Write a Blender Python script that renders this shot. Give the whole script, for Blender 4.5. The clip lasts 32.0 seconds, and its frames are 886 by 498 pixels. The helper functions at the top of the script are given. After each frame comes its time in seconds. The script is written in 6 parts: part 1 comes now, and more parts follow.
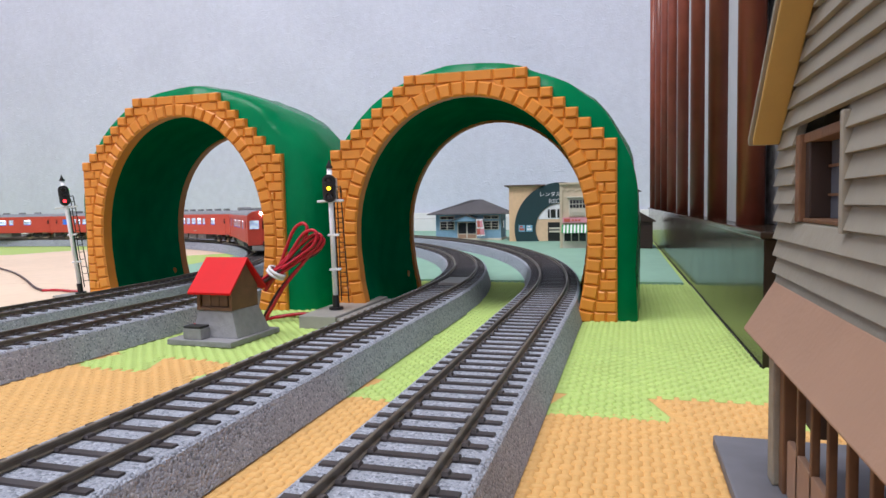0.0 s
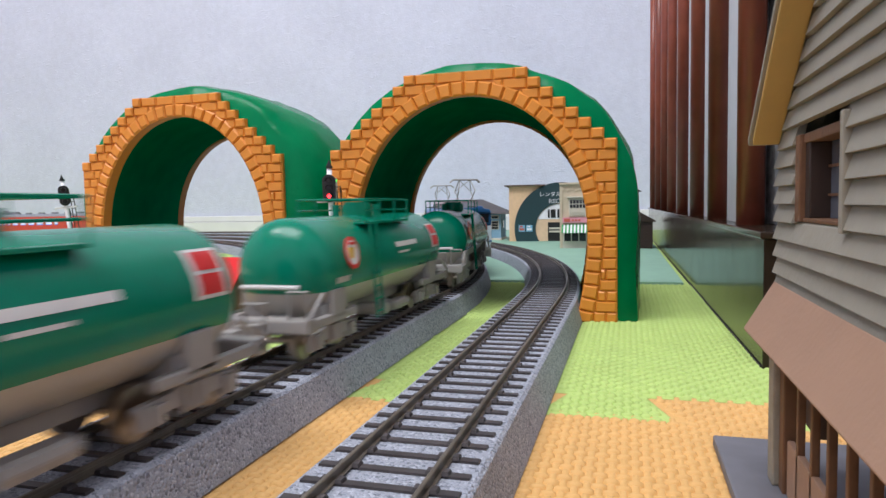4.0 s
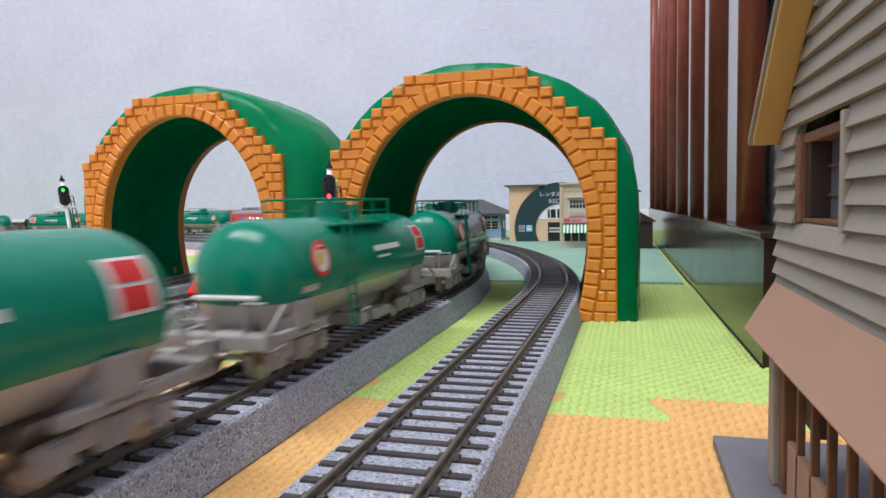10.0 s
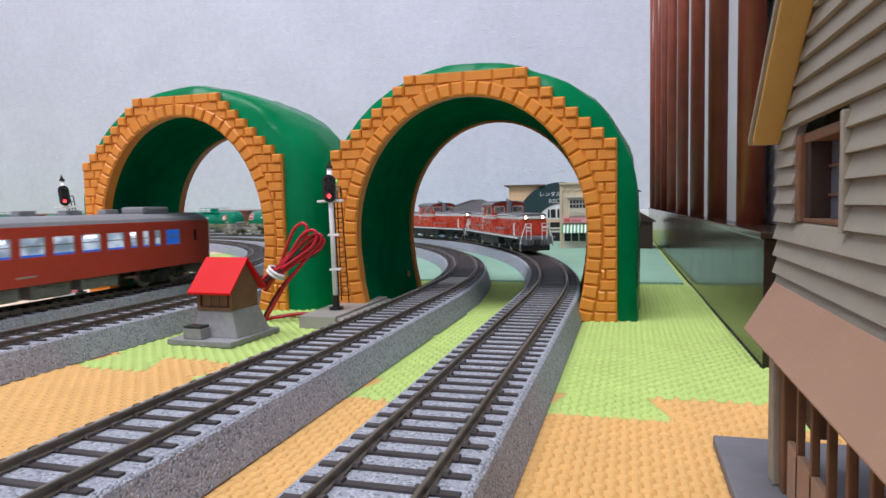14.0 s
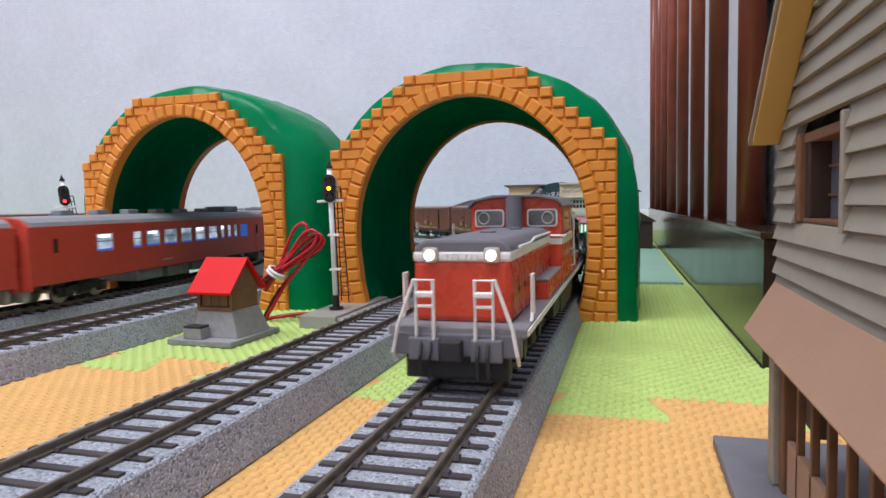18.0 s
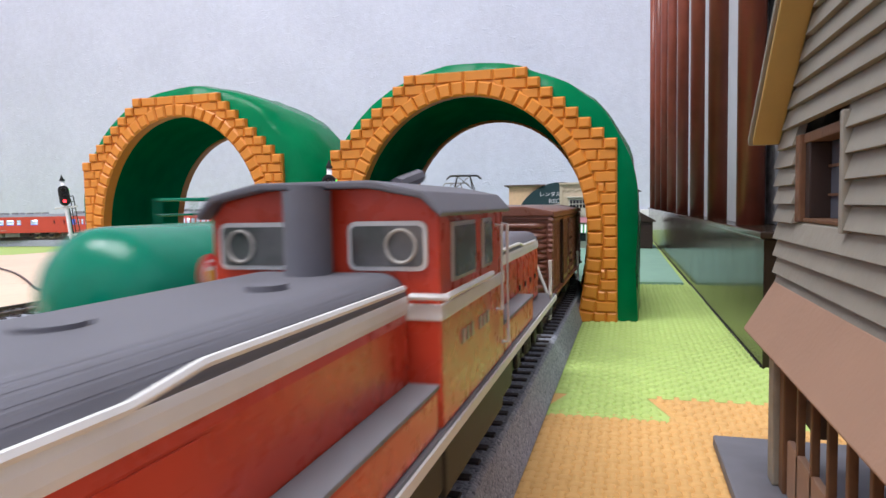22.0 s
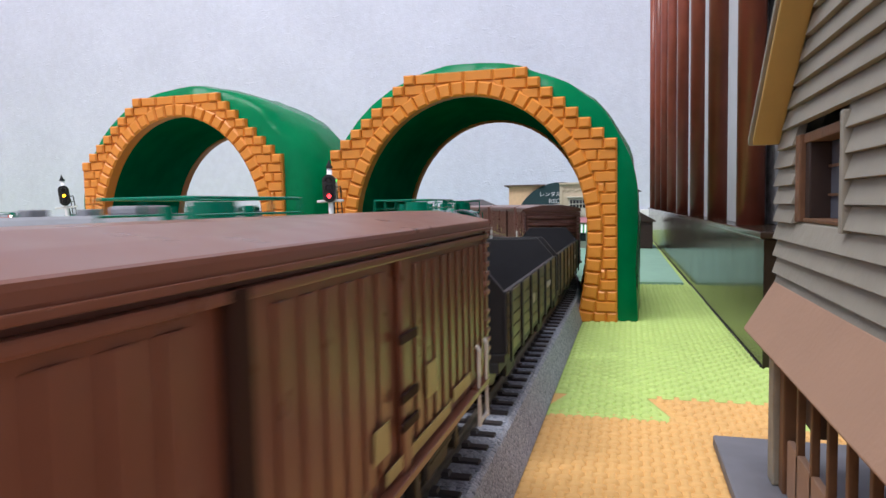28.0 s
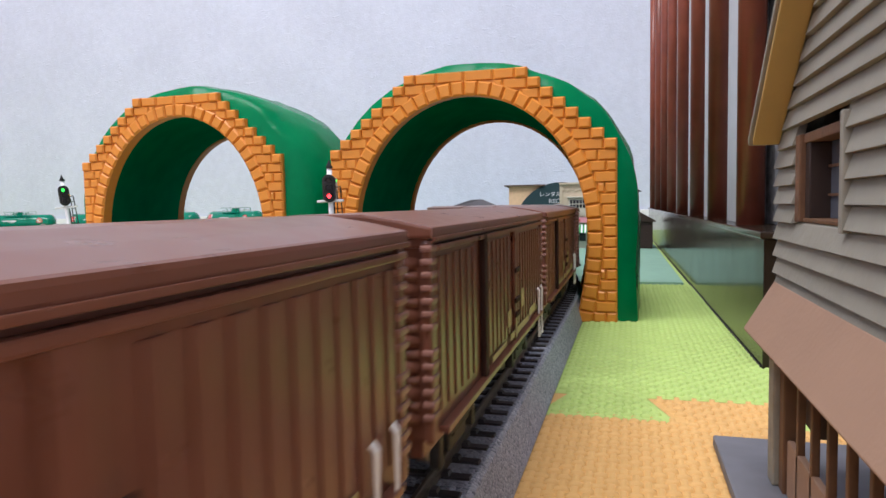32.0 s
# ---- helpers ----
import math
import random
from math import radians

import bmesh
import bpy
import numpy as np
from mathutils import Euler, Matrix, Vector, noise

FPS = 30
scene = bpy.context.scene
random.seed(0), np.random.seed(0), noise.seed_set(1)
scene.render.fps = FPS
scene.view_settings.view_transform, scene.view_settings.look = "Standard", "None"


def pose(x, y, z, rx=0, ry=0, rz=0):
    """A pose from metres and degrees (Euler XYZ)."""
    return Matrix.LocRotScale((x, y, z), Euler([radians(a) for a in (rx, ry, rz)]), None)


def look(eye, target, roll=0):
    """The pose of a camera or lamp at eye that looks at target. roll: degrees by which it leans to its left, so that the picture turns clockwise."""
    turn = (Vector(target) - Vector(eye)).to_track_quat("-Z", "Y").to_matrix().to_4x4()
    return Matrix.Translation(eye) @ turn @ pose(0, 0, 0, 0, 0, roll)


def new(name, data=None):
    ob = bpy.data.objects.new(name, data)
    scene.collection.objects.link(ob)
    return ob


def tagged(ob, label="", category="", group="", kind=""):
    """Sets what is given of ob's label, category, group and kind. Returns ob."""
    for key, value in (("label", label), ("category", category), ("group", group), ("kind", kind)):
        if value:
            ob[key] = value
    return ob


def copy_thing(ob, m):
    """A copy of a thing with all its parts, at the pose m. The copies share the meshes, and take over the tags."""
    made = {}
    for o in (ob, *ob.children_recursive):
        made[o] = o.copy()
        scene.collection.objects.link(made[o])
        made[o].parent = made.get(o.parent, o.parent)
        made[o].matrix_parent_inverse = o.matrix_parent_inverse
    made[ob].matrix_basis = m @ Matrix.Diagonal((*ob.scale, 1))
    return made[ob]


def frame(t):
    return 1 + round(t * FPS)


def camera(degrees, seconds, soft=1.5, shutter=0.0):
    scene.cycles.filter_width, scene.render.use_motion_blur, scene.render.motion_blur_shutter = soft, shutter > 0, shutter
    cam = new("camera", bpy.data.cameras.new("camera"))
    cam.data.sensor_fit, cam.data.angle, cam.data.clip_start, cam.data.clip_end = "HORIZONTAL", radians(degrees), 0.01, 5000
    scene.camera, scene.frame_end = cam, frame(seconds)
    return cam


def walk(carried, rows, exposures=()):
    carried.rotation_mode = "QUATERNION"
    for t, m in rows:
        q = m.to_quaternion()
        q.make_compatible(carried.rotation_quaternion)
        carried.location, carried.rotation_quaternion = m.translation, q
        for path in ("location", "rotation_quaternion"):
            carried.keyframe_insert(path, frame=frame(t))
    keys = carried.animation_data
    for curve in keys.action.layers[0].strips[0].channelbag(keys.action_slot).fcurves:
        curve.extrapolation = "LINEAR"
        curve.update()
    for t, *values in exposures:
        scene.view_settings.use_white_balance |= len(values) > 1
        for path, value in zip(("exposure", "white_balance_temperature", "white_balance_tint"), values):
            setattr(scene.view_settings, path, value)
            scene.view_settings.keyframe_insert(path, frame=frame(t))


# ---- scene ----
EYE = Vector((0.0, 0.0, 0.0553))
cam = camera(68.56, 32.0, soft=1.5, shutter=0.5)
VIEW = look(EYE, EYE + Vector((-0.2752, 0.9591, -0.067)), -1.1035)
walk(cam, [(0.0, VIEW), (32.0, VIEW)], [(0.0, -0.04), (2.5, -0.03), (4.5, 0.05), (10.0, 0.05), (12.5, -0.02), (18.0, 0.0), (20.0, 0.10), (22.0, 0.15), (26.0, 0.16), (30.0, 0.16), (32.0, 0.14)])

# ---- light: a white room under an assumed ceiling lamp and an added fill ----
world = bpy.data.worlds.new("room_world")
world.use_nodes = True
scene.world = world
world.node_tree.nodes["Background"].inputs[0].default_value = (0.75, 0.82, 1.0, 1)
world.node_tree.nodes["Background"].inputs[1].default_value = 0.25


def area_lamp(name, m, sx, sy, watts, colour):
    d = bpy.data.lights.new(name, "AREA")
    d.shape, d.size, d.size_y, d.energy, d.color = "RECTANGLE", sx, sy, watts, colour
    o = new(name, d)
    o.matrix_world = m
    return o


area_lamp("overhead_light", pose(-0.24, -0.55, 2.30), 1.1, 1.1, 50, (0.90, 0.90, 0.96))
# Added fill, no known source: brightens the left wall and the screen.
area_lamp("overhead_light", pose(-1.30, -0.5, 2.30), 0.7, 0.7, 30, (0.90, 0.90, 0.96))


# ---- materials ----
def material(name, colour, rough=0.5, metal=0.0, vary=0.12, scale=300.0, bump=0.0, bump_scale=900.0, spec=0.5, coat=0.0, random_part=0.0, colour2=None):
    """A surface with broad and fine variation of colour and a fine relief; scales are in cycles per metre."""
    m = bpy.data.materials.new(name)
    m.use_nodes = True
    nt = m.node_tree
    n, l = nt.nodes, nt.links
    b = n["Principled BSDF"]
    b.inputs["Roughness"].default_value = rough
    b.inputs["Metallic"].default_value = metal
    b.inputs["Specular IOR Level"].default_value = spec
    b.inputs["Coat Weight"].default_value = coat
    co = n.new("ShaderNodeTexCoord")
    n1 = n.new("ShaderNodeTexNoise")
    n1.inputs["Scale"].default_value, n1.inputs["Detail"].default_value = scale, 6
    n2 = n.new("ShaderNodeTexNoise")
    n2.inputs["Scale"].default_value, n2.inputs["Detail"].default_value = scale * 0.12, 3
    for t in (n1, n2):
        l.new(co.outputs["Object"], t.inputs["Vector"])
    add = n.new("ShaderNodeMath")
    add.operation = "ADD"
    l.new(n1.outputs["Fac"], add.inputs[0])
    l.new(n2.outputs["Fac"], add.inputs[1])
    ramp = n.new("ShaderNodeMapRange")
    ramp.inputs["From Min"].default_value, ramp.inputs["From Max"].default_value = 0.7, 1.3
    l.new(add.outputs[0], ramp.inputs["Value"])
    mix = n.new("ShaderNodeMix")
    mix.data_type = "RGBA"
    c2 = colour2 or tuple(min(1, c * (1 + vary)) for c in colour)
    c1 = tuple(c * (1 - vary) for c in colour) if not colour2 else colour
    mix.inputs["A"].default_value = (*c1, 1)
    mix.inputs["B"].default_value = (*c2, 1)
    l.new(ramp.outputs[0], mix.inputs["Factor"])
    out = mix.outputs["Result"]
    if random_part:
        info = n.new("ShaderNodeObjectInfo")
        hsv = n.new("ShaderNodeHueSaturation")
        mr = n.new("ShaderNodeMapRange")
        mr.inputs["To Min"].default_value, mr.inputs["To Max"].default_value = 1 - random_part, 1 + random_part
        l.new(info.outputs["Random"], mr.inputs["Value"])
        l.new(mr.outputs[0], hsv.inputs["Value"])
        l.new(out, hsv.inputs["Color"])
        out = hsv.outputs["Color"]
    l.new(out, b.inputs["Base Color"])
    rr = n.new("ShaderNodeMapRange")
    rr.inputs["To Min"].default_value, rr.inputs["To Max"].default_value = max(0.02, rough - 0.07), min(1, rough + 0.07)
    l.new(n1.outputs["Fac"], rr.inputs["Value"])
    l.new(rr.outputs[0], b.inputs["Roughness"])
    if bump:
        n3 = n.new("ShaderNodeTexNoise")
        n3.inputs["Scale"].default_value, n3.inputs["Detail"].default_value = bump_scale, 4
        l.new(co.outputs["Object"], n3.inputs["Vector"])
        bp = n.new("ShaderNodeBump")
        bp.inputs["Strength"].default_value, bp.inputs["Distance"].default_value = bump, 0.3 / bump_scale
        l.new(n3.outputs["Fac"], bp.inputs["Height"])
        l.new(bp.outputs[0], b.inputs["Normal"])
    return m


def speckled(name, base, dark, pale):
    """Moulded ballast: grains as small cells, a few of them dark or pale, over a faint broad tone."""
    m = material(name, base, 0.85, vary=0.10, scale=260)
    n, l = m.node_tree.nodes, m.node_tree.links
    b = n["Principled BSDF"]
    tone = b.inputs["Base Color"].links[0].from_socket
    co = n.new("ShaderNodeTexCoord")
    cell = n.new("ShaderNodeTexVoronoi")
    cell.inputs["Scale"].default_value = 1700
    l.new(co.outputs["Object"], cell.inputs["Vector"])
    sep = n.new("ShaderNodeSeparateColor")
    l.new(cell.outputs["Color"], sep.inputs[0])
    for k, (colour, low, high, most) in enumerate(((dark, 0.74, 0.90, 0.85), (pale, 0.80, 0.95, 0.7))):
        mr = n.new("ShaderNodeMapRange")
        mr.inputs["From Min"].default_value, mr.inputs["From Max"].default_value, mr.inputs["To Max"].default_value = low, high, most
        l.new(sep.outputs[k], mr.inputs["Value"])
        mix = n.new("ShaderNodeMix")
        mix.data_type = "RGBA"
        mix.inputs["B"].default_value = (*colour, 1)
        l.new(mr.outputs[0], mix.inputs["Factor"])
        l.new(tone, mix.inputs["A"])
        tone = mix.outputs["Result"]
    l.new(tone, b.inputs["Base Color"])
    bp = n.new("ShaderNodeBump")
    bp.inputs["Strength"].default_value, bp.inputs["Distance"].default_value = 0.8, 0.0005
    l.new(cell.outputs["Distance"], bp.inputs["Height"])
    bp.invert = True
    l.new(bp.outputs[0], b.inputs["Normal"])
    return m


def glow(name, colour, strength):
    m = bpy.data.materials.new(name)
    m.use_nodes = True
    b = m.node_tree.nodes["Principled BSDF"]
    b.inputs["Base Color"].default_value = (*colour, 1)
    b.inputs["Emission Color"].default_value = (*colour, 1)
    b.inputs["Emission Strength"].default_value = strength
    return m


WALLPAPER = material("wallpaper", (0.63, 0.66, 0.76), 0.85, vary=0.06, scale=70, bump=0.7, bump_scale=260)


def trowelled(m, scale, low, high, depth):
    """Adds scattered raised strokes of plaster to a material's relief."""
    n, l = m.node_tree.nodes, m.node_tree.links
    b = n["Principled BSDF"]
    old = b.inputs["Normal"].links[0].from_socket
    co = n.new("ShaderNodeTexCoord")
    mp = n.new("ShaderNodeMapping")
    mp.inputs["Rotation"].default_value = (0, 0.6, 0)
    mp.inputs["Scale"].default_value = (1.0, 1.0, 2.2)
    nz = n.new("ShaderNodeTexNoise")
    nz.inputs["Scale"].default_value, nz.inputs["Detail"].default_value, nz.inputs["Distortion"].default_value = scale, 3, 1.2
    mr = n.new("ShaderNodeMapRange")
    mr.inputs["From Min"].default_value, mr.inputs["From Max"].default_value = low, high
    bp = n.new("ShaderNodeBump")
    bp.inputs["Strength"].default_value, bp.inputs["Distance"].default_value = 1.0, depth
    l.new(co.outputs["Object"], mp.inputs["Vector"])
    l.new(mp.outputs[0], nz.inputs["Vector"])
    l.new(nz.outputs["Fac"], mr.inputs["Value"])
    l.new(mr.outputs[0], bp.inputs["Height"])
    l.new(old, bp.inputs["Normal"])
    l.new(bp.outputs[0], b.inputs["Normal"])


trowelled(WALLPAPER, 44, 0.63, 0.72, 0.0005)
WHITE_TRIM = material("white_trim", (0.78, 0.78, 0.78), 0.5, vary=0.04, scale=40)
CEILING = material("ceiling_paper", (0.75, 0.75, 0.75), 0.9, vary=0.04, scale=30)
FLOORING = material("floor_boards", (0.28, 0.17, 0.09), 0.4, vary=0.2, scale=30)
ORANGE_MAT = material("orange_foam", (0.68, 0.405, 0.145), 0.75, vary=0.07, scale=80, bump=0.3, bump_scale=2500)
LIME_MAT = material("lime_foam", (0.44, 0.585, 0.175), 0.75, vary=0.07, scale=80, bump=0.3, bump_scale=2500)
TEAL_MAT = material("teal_foam", (0.26, 0.45, 0.34), 0.8, vary=0.08, scale=80, bump=0.3, bump_scale=2500)
BEIGE_MAT = material("beige_foam", (0.78, 0.60, 0.45), 0.8, vary=0.07, scale=80, bump=0.3, bump_scale=2500)
BALLAST = speckled("grey_ballast_plastic", (0.335, 0.358, 0.415), (0.155, 0.175, 0.205), (0.52, 0.55, 0.62))
SLEEPER = material("dark_sleeper_plastic", (0.050, 0.042, 0.042), 0.5, vary=0.3, scale=400, random_part=0.25)
RAIL = material("weathered_rail", (0.17, 0.145, 0.11), 0.42, 0.5, vary=0.25, scale=300)
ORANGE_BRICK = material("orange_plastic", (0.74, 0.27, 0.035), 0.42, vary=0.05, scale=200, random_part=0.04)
# The portal orange again, with the shade at the rear put into the colour.
ORANGE_SHADED = material("shaded_orange_plastic", (0.50, 0.16, 0.02), 0.45, vary=0.07, scale=200)
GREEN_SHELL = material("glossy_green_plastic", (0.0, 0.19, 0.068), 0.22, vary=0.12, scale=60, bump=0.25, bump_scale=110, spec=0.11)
# The shell's plastic inside: darker and without reflection to stand for shade.
GREEN_SHADED = material("shaded_green_plastic", (0.0, 0.145, 0.060), 0.5, vary=0.15, scale=80, spec=0.0)
PALE_WALL_PAPER = material("pale_backing", (0.55, 0.55, 0.60), 0.8, vary=0.08, scale=60)
LACQUER = material("dark_lacquer", (0.030, 0.020, 0.014), 0.15, vary=0.25, scale=60, spec=0.18)
BAR_BROWN = material("brown_lacquered_bar", (0.26, 0.062, 0.034), 0.32, vary=0.25, scale=60)
GREY_FELT = material("grey_panel", (0.20, 0.20, 0.21), 0.9, vary=0.7, scale=260, bump=0.7, bump_scale=500)
PALE_STRIP = material("pale_translucent_strip", (0.56, 0.55, 0.58), 0.4, vary=0.1, scale=80)
BLACK_EDGE = material("black_edge", (0.01, 0.01, 0.01), 0.5, vary=0.2, scale=100)


# ---- mesh helpers ----
def part(name, bm, mat, parent=None, label="", smooth=False):
    """Links a bmesh as one mesh object, under a thing or a part when one is given."""
    me = bpy.data.meshes.new(name)
    bm.to_mesh(me)
    bm.free()
    me.materials.append(mat)
    if smooth:
        for p in me.polygons:
            p.use_smooth = True
    ob = new(name, me)
    if parent:
        ob.parent = parent
    if label:
        ob["label"] = label
    return ob


def share(name, me, parent, m=None, label=""):
    """One more object on a mesh that is already there."""
    ob = new(name, me)
    ob.parent = parent
    if m is not None:
        ob.matrix_basis = m
    if label:
        ob["label"] = label
    return ob


def thing(name, label, category, group="", m=None, kind=""):
    ob = new(name)
    ob.empty_display_size = 0.01
    if m is not None:
        ob.matrix_basis = m
    return tagged(ob, label, category, group, kind)


def boxes(*specs, bevel=0.0, m=None):
    """A bmesh of boxes (x0, x1, y0, y1, z0, z1), their edges bevelled."""
    bm = bmesh.new()
    for x0, x1, y0, y1, z0, z1 in specs:
        r = bmesh.ops.create_cube(bm, size=1.0)
        bmesh.ops.scale(bm, vec=(x1 - x0, y1 - y0, z1 - z0), verts=r["verts"])
        bmesh.ops.translate(bm, vec=((x0 + x1) / 2, (y0 + y1) / 2, (z0 + z1) / 2), verts=r["verts"])
    if bevel:
        bmesh.ops.bevel(bm, geom=bm.edges[:], offset=bevel, segments=2, profile=0.6, affect="EDGES")
    if m is not None:
        bmesh.ops.transform(bm, matrix=m, verts=bm.verts)
    return bm


def rod(bm, a, b, r, r2=None, n=8):
    """Adds a round bar from a to b."""
    a, b = Vector(a), Vector(b)
    d = b - a
    q = d.to_track_quat("Z", "Y").to_matrix().to_4x4()
    bmesh.ops.create_cone(bm, cap_ends=True, segments=n, radius1=r, radius2=r if r2 is None else r2, depth=d.length,
                          matrix=Matrix.Translation((a + b) / 2) @ q)
    return bm


def rods(*specs, n=8):
    bm = bmesh.new()
    for s in specs:
        rod(bm, *s, n=n)
    return bm


def tube(points, r, n=8):
    """A round bar along a line of points."""
    bm = bmesh.new()
    pts = [Vector(p) for p in points]
    rings = []
    for i, p in enumerate(pts):
        d = (pts[min(i + 1, len(pts) - 1)] - pts[max(i - 1, 0)]).normalized()
        q = d.to_track_quat("Z", "Y")
        rings.append([bm.verts.new(p + q @ Vector((r * math.cos(2 * math.pi * k / n), r * math.sin(2 * math.pi * k / n), 0))) for k in range(n)])
    for a, b in zip(rings, rings[1:]):
        for k in range(n):
            bm.faces.new((a[k], a[(k + 1) % n], b[(k + 1) % n], b[k]))
    bm.faces.new(rings[0][::-1]), bm.faces.new(rings[-1])
    return bm


def prism(outline, axis, a, b, bevel=0.0):
    """An outline of (u, v) pairs pushed from a to b along an axis; for x: (y, z), for y: (x, z), for z: (x, y)."""
    bm = bmesh.new()
    put = {"x": lambda u, v, w: (w, u, v), "y": lambda u, v, w: (u, w, v), "z": lambda u, v, w: (u, v, w)}[axis]
    lo = [bm.verts.new(put(u, v, a)) for u, v in outline]
    hi = [bm.verts.new(put(u, v, b)) for u, v in outline]
    k = len(outline)
    for i in range(k):
        bm.faces.new((lo[i], lo[(i + 1) % k], hi[(i + 1) % k], hi[i]))
    bm.faces.new(lo[::-1]), bm.faces.new(hi)
    bmesh.ops.recalc_face_normals(bm, faces=bm.faces[:])
    if bevel:
        bmesh.ops.bevel(bm, geom=bm.edges[:], offset=bevel, segments=2, profile=0.6, affect="EDGES")
    return bm


def merged(*bms):
    """Several bmeshes as one."""
    out = bmesh.new()
    for b in bms:
        me = bpy.data.meshes.new("joined")
        b.to_mesh(me)
        b.free()
        out.from_mesh(me)
        bpy.data.meshes.remove(me)
    return out


# ---- the four loops of track: arcs and straights as sampled paths ----
RAIL_Z = 0.0125
HALF_GAUGE = 0.0080


class Loop:
    """A closed path: (length, turn in degrees to the left) pieces from a start on the straight beside the camera, heading +y."""

    def __init__(self, x, y, pieces, step=0.004):
        self.pts, self.heads = [], []
        p, h, s = Vector((x, y)), 0.0, 0.0
        for length, turn in pieces:
            n = max(1, round(length / step))
            for i in range(n):
                self.pts.append(p.copy())
                self.heads.append(h)
                hm = h + radians(turn) / n / 2
                p = p + Vector((-math.sin(hm), math.cos(hm))) * (length / n)
                h += radians(turn) / n
        self.n = len(self.pts)
        self.gap = (p - self.pts[0]).length
        d = [0.0]
        for a, b in zip(self.pts, self.pts[1:] + self.pts[:1]):
            d.append(d[-1] + (b - a).length)
        self.s, self.length = d, d[-1]

    def at(self, s):
        s = s % self.length
        i = min(self.n - 1, int(np.searchsorted(self.s, s, side="right")) - 1)
        k = (s - self.s[i]) / max(1e-9, self.s[i + 1] - self.s[i])
        return self.pts[i].lerp(self.pts[(i + 1) % self.n], k)

    def place(self, s, half):
        """The pose of a vehicle whose bogies stand half behind and half before s."""
        a, b = self.at(s - half), self.at(s + half)
        d, c = b - a, (a + b) / 2
        return pose(c.x, c.y, RAIL_Z, 0, 0, math.degrees(math.atan2(-d.x, d.y)))


def loop_of(x, y0, r1, turn1, top, x_left, y_left, corner, y_near=0.05, total=None):
    """Right straight from y_near, far curve of two radii, far straight, left curve, left straight, and a near side that is slanted until the loop is total long."""
    t1 = radians(turn1)
    xa, ya = x - r1 * (1 - math.cos(t1)), y0 + r1 * math.sin(t1)
    r2 = (top - ya) / (1 - math.sin(t1))
    xb = xa - r2 * math.cos(t1)
    rl = top - y_left
    c = corner
    head = [(y0 - y_near, 0), (r1 * t1, turn1), (r2 * (math.pi / 2 - t1), 90 - turn1), (xb - (x_left + rl), 0), (rl * math.pi / 2, 90)]

    def tail(slant):
        k = radians(90 - slant)
        # two turns of radius c joined by a straight b that falls by the slant
        dx1, dy1 = c * (1 - math.cos(k)), -c * math.sin(k)
        k2 = math.pi - k
        dx2, dy2 = c * (1 - math.cos(k2)), c * math.sin(k2)
        b = (x - x_left - dx1 - dx2) / math.sin(k)
        left = y_left - y_near + dy1 + dy2 - b * math.cos(k)
        return [(left, 0), (c * k, 90 - slant), (b, 0), (c * k2, 90 + slant)]

    lo, hi = 0.0, 40.0
    if total:
        for _ in range(40):
            mid = (lo + hi) / 2
            if sum(p[0] for p in head + tail(mid)) > total:
                lo = mid
            else:
                hi = mid
    return Loop(x, y_near, head + tail(lo))


LOOP_B = loop_of(-0.0386, 0.3013, 0.808, 50, 1.10, -1.47, 0.62, 0.33, -0.30)
LOOP_A = loop_of(-0.0966, 0.3078, 0.642, 50, 1.00, -1.33, 0.62, 0.386, 0.0, 4.198)
LOOP_C2 = loop_of(-0.2116, 0.267, 0.66, 60, 0.925, -1.27, 0.62, 0.20)
LOOP_C1 = loop_of(-0.2700, 0.267, 0.603, 60, 0.868, -1.21, 0.62, 0.15)


def sweep(path, outline, closed=True):
    """An outline of (across, up) pairs carried round a loop; across is to the right of the way."""
    bm = bmesh.new()
    rings = []
    keep = range(0, path.n, 2)
    for i in keep:
        p, h = path.pts[i], path.heads[i]
        rx, ry = math.cos(h), math.sin(h)
        rings.append([bm.verts.new((p.x + rx * u, p.y + ry * u, v)) for u, v in outline])
    k = len(outline)
    for a, b in zip(rings, rings[1:] + rings[:1]):
        for j in range(k):
            bm.faces.new((a[j], a[(j + 1) % k], b[(j + 1) % k], b[j]))
    bmesh.ops.recalc_face_normals(bm, faces=bm.faces[:])
    return bm


RAIL_SHAPE = [(-0.0010, 0), (0.0010, 0), (0.0010, 0.0003), (0.0004, 0.0006), (0.0003, 0.0017), (0.0005, 0.0019), (0.0005, 0.0026), (0.0003, 0.0028),
              (-0.0003, 0.0028), (-0.0005, 0.0026), (-0.0005, 0.0019), (-0.0003, 0.0017), (-0.0004, 0.0006), (-0.0010, 0.0003)]


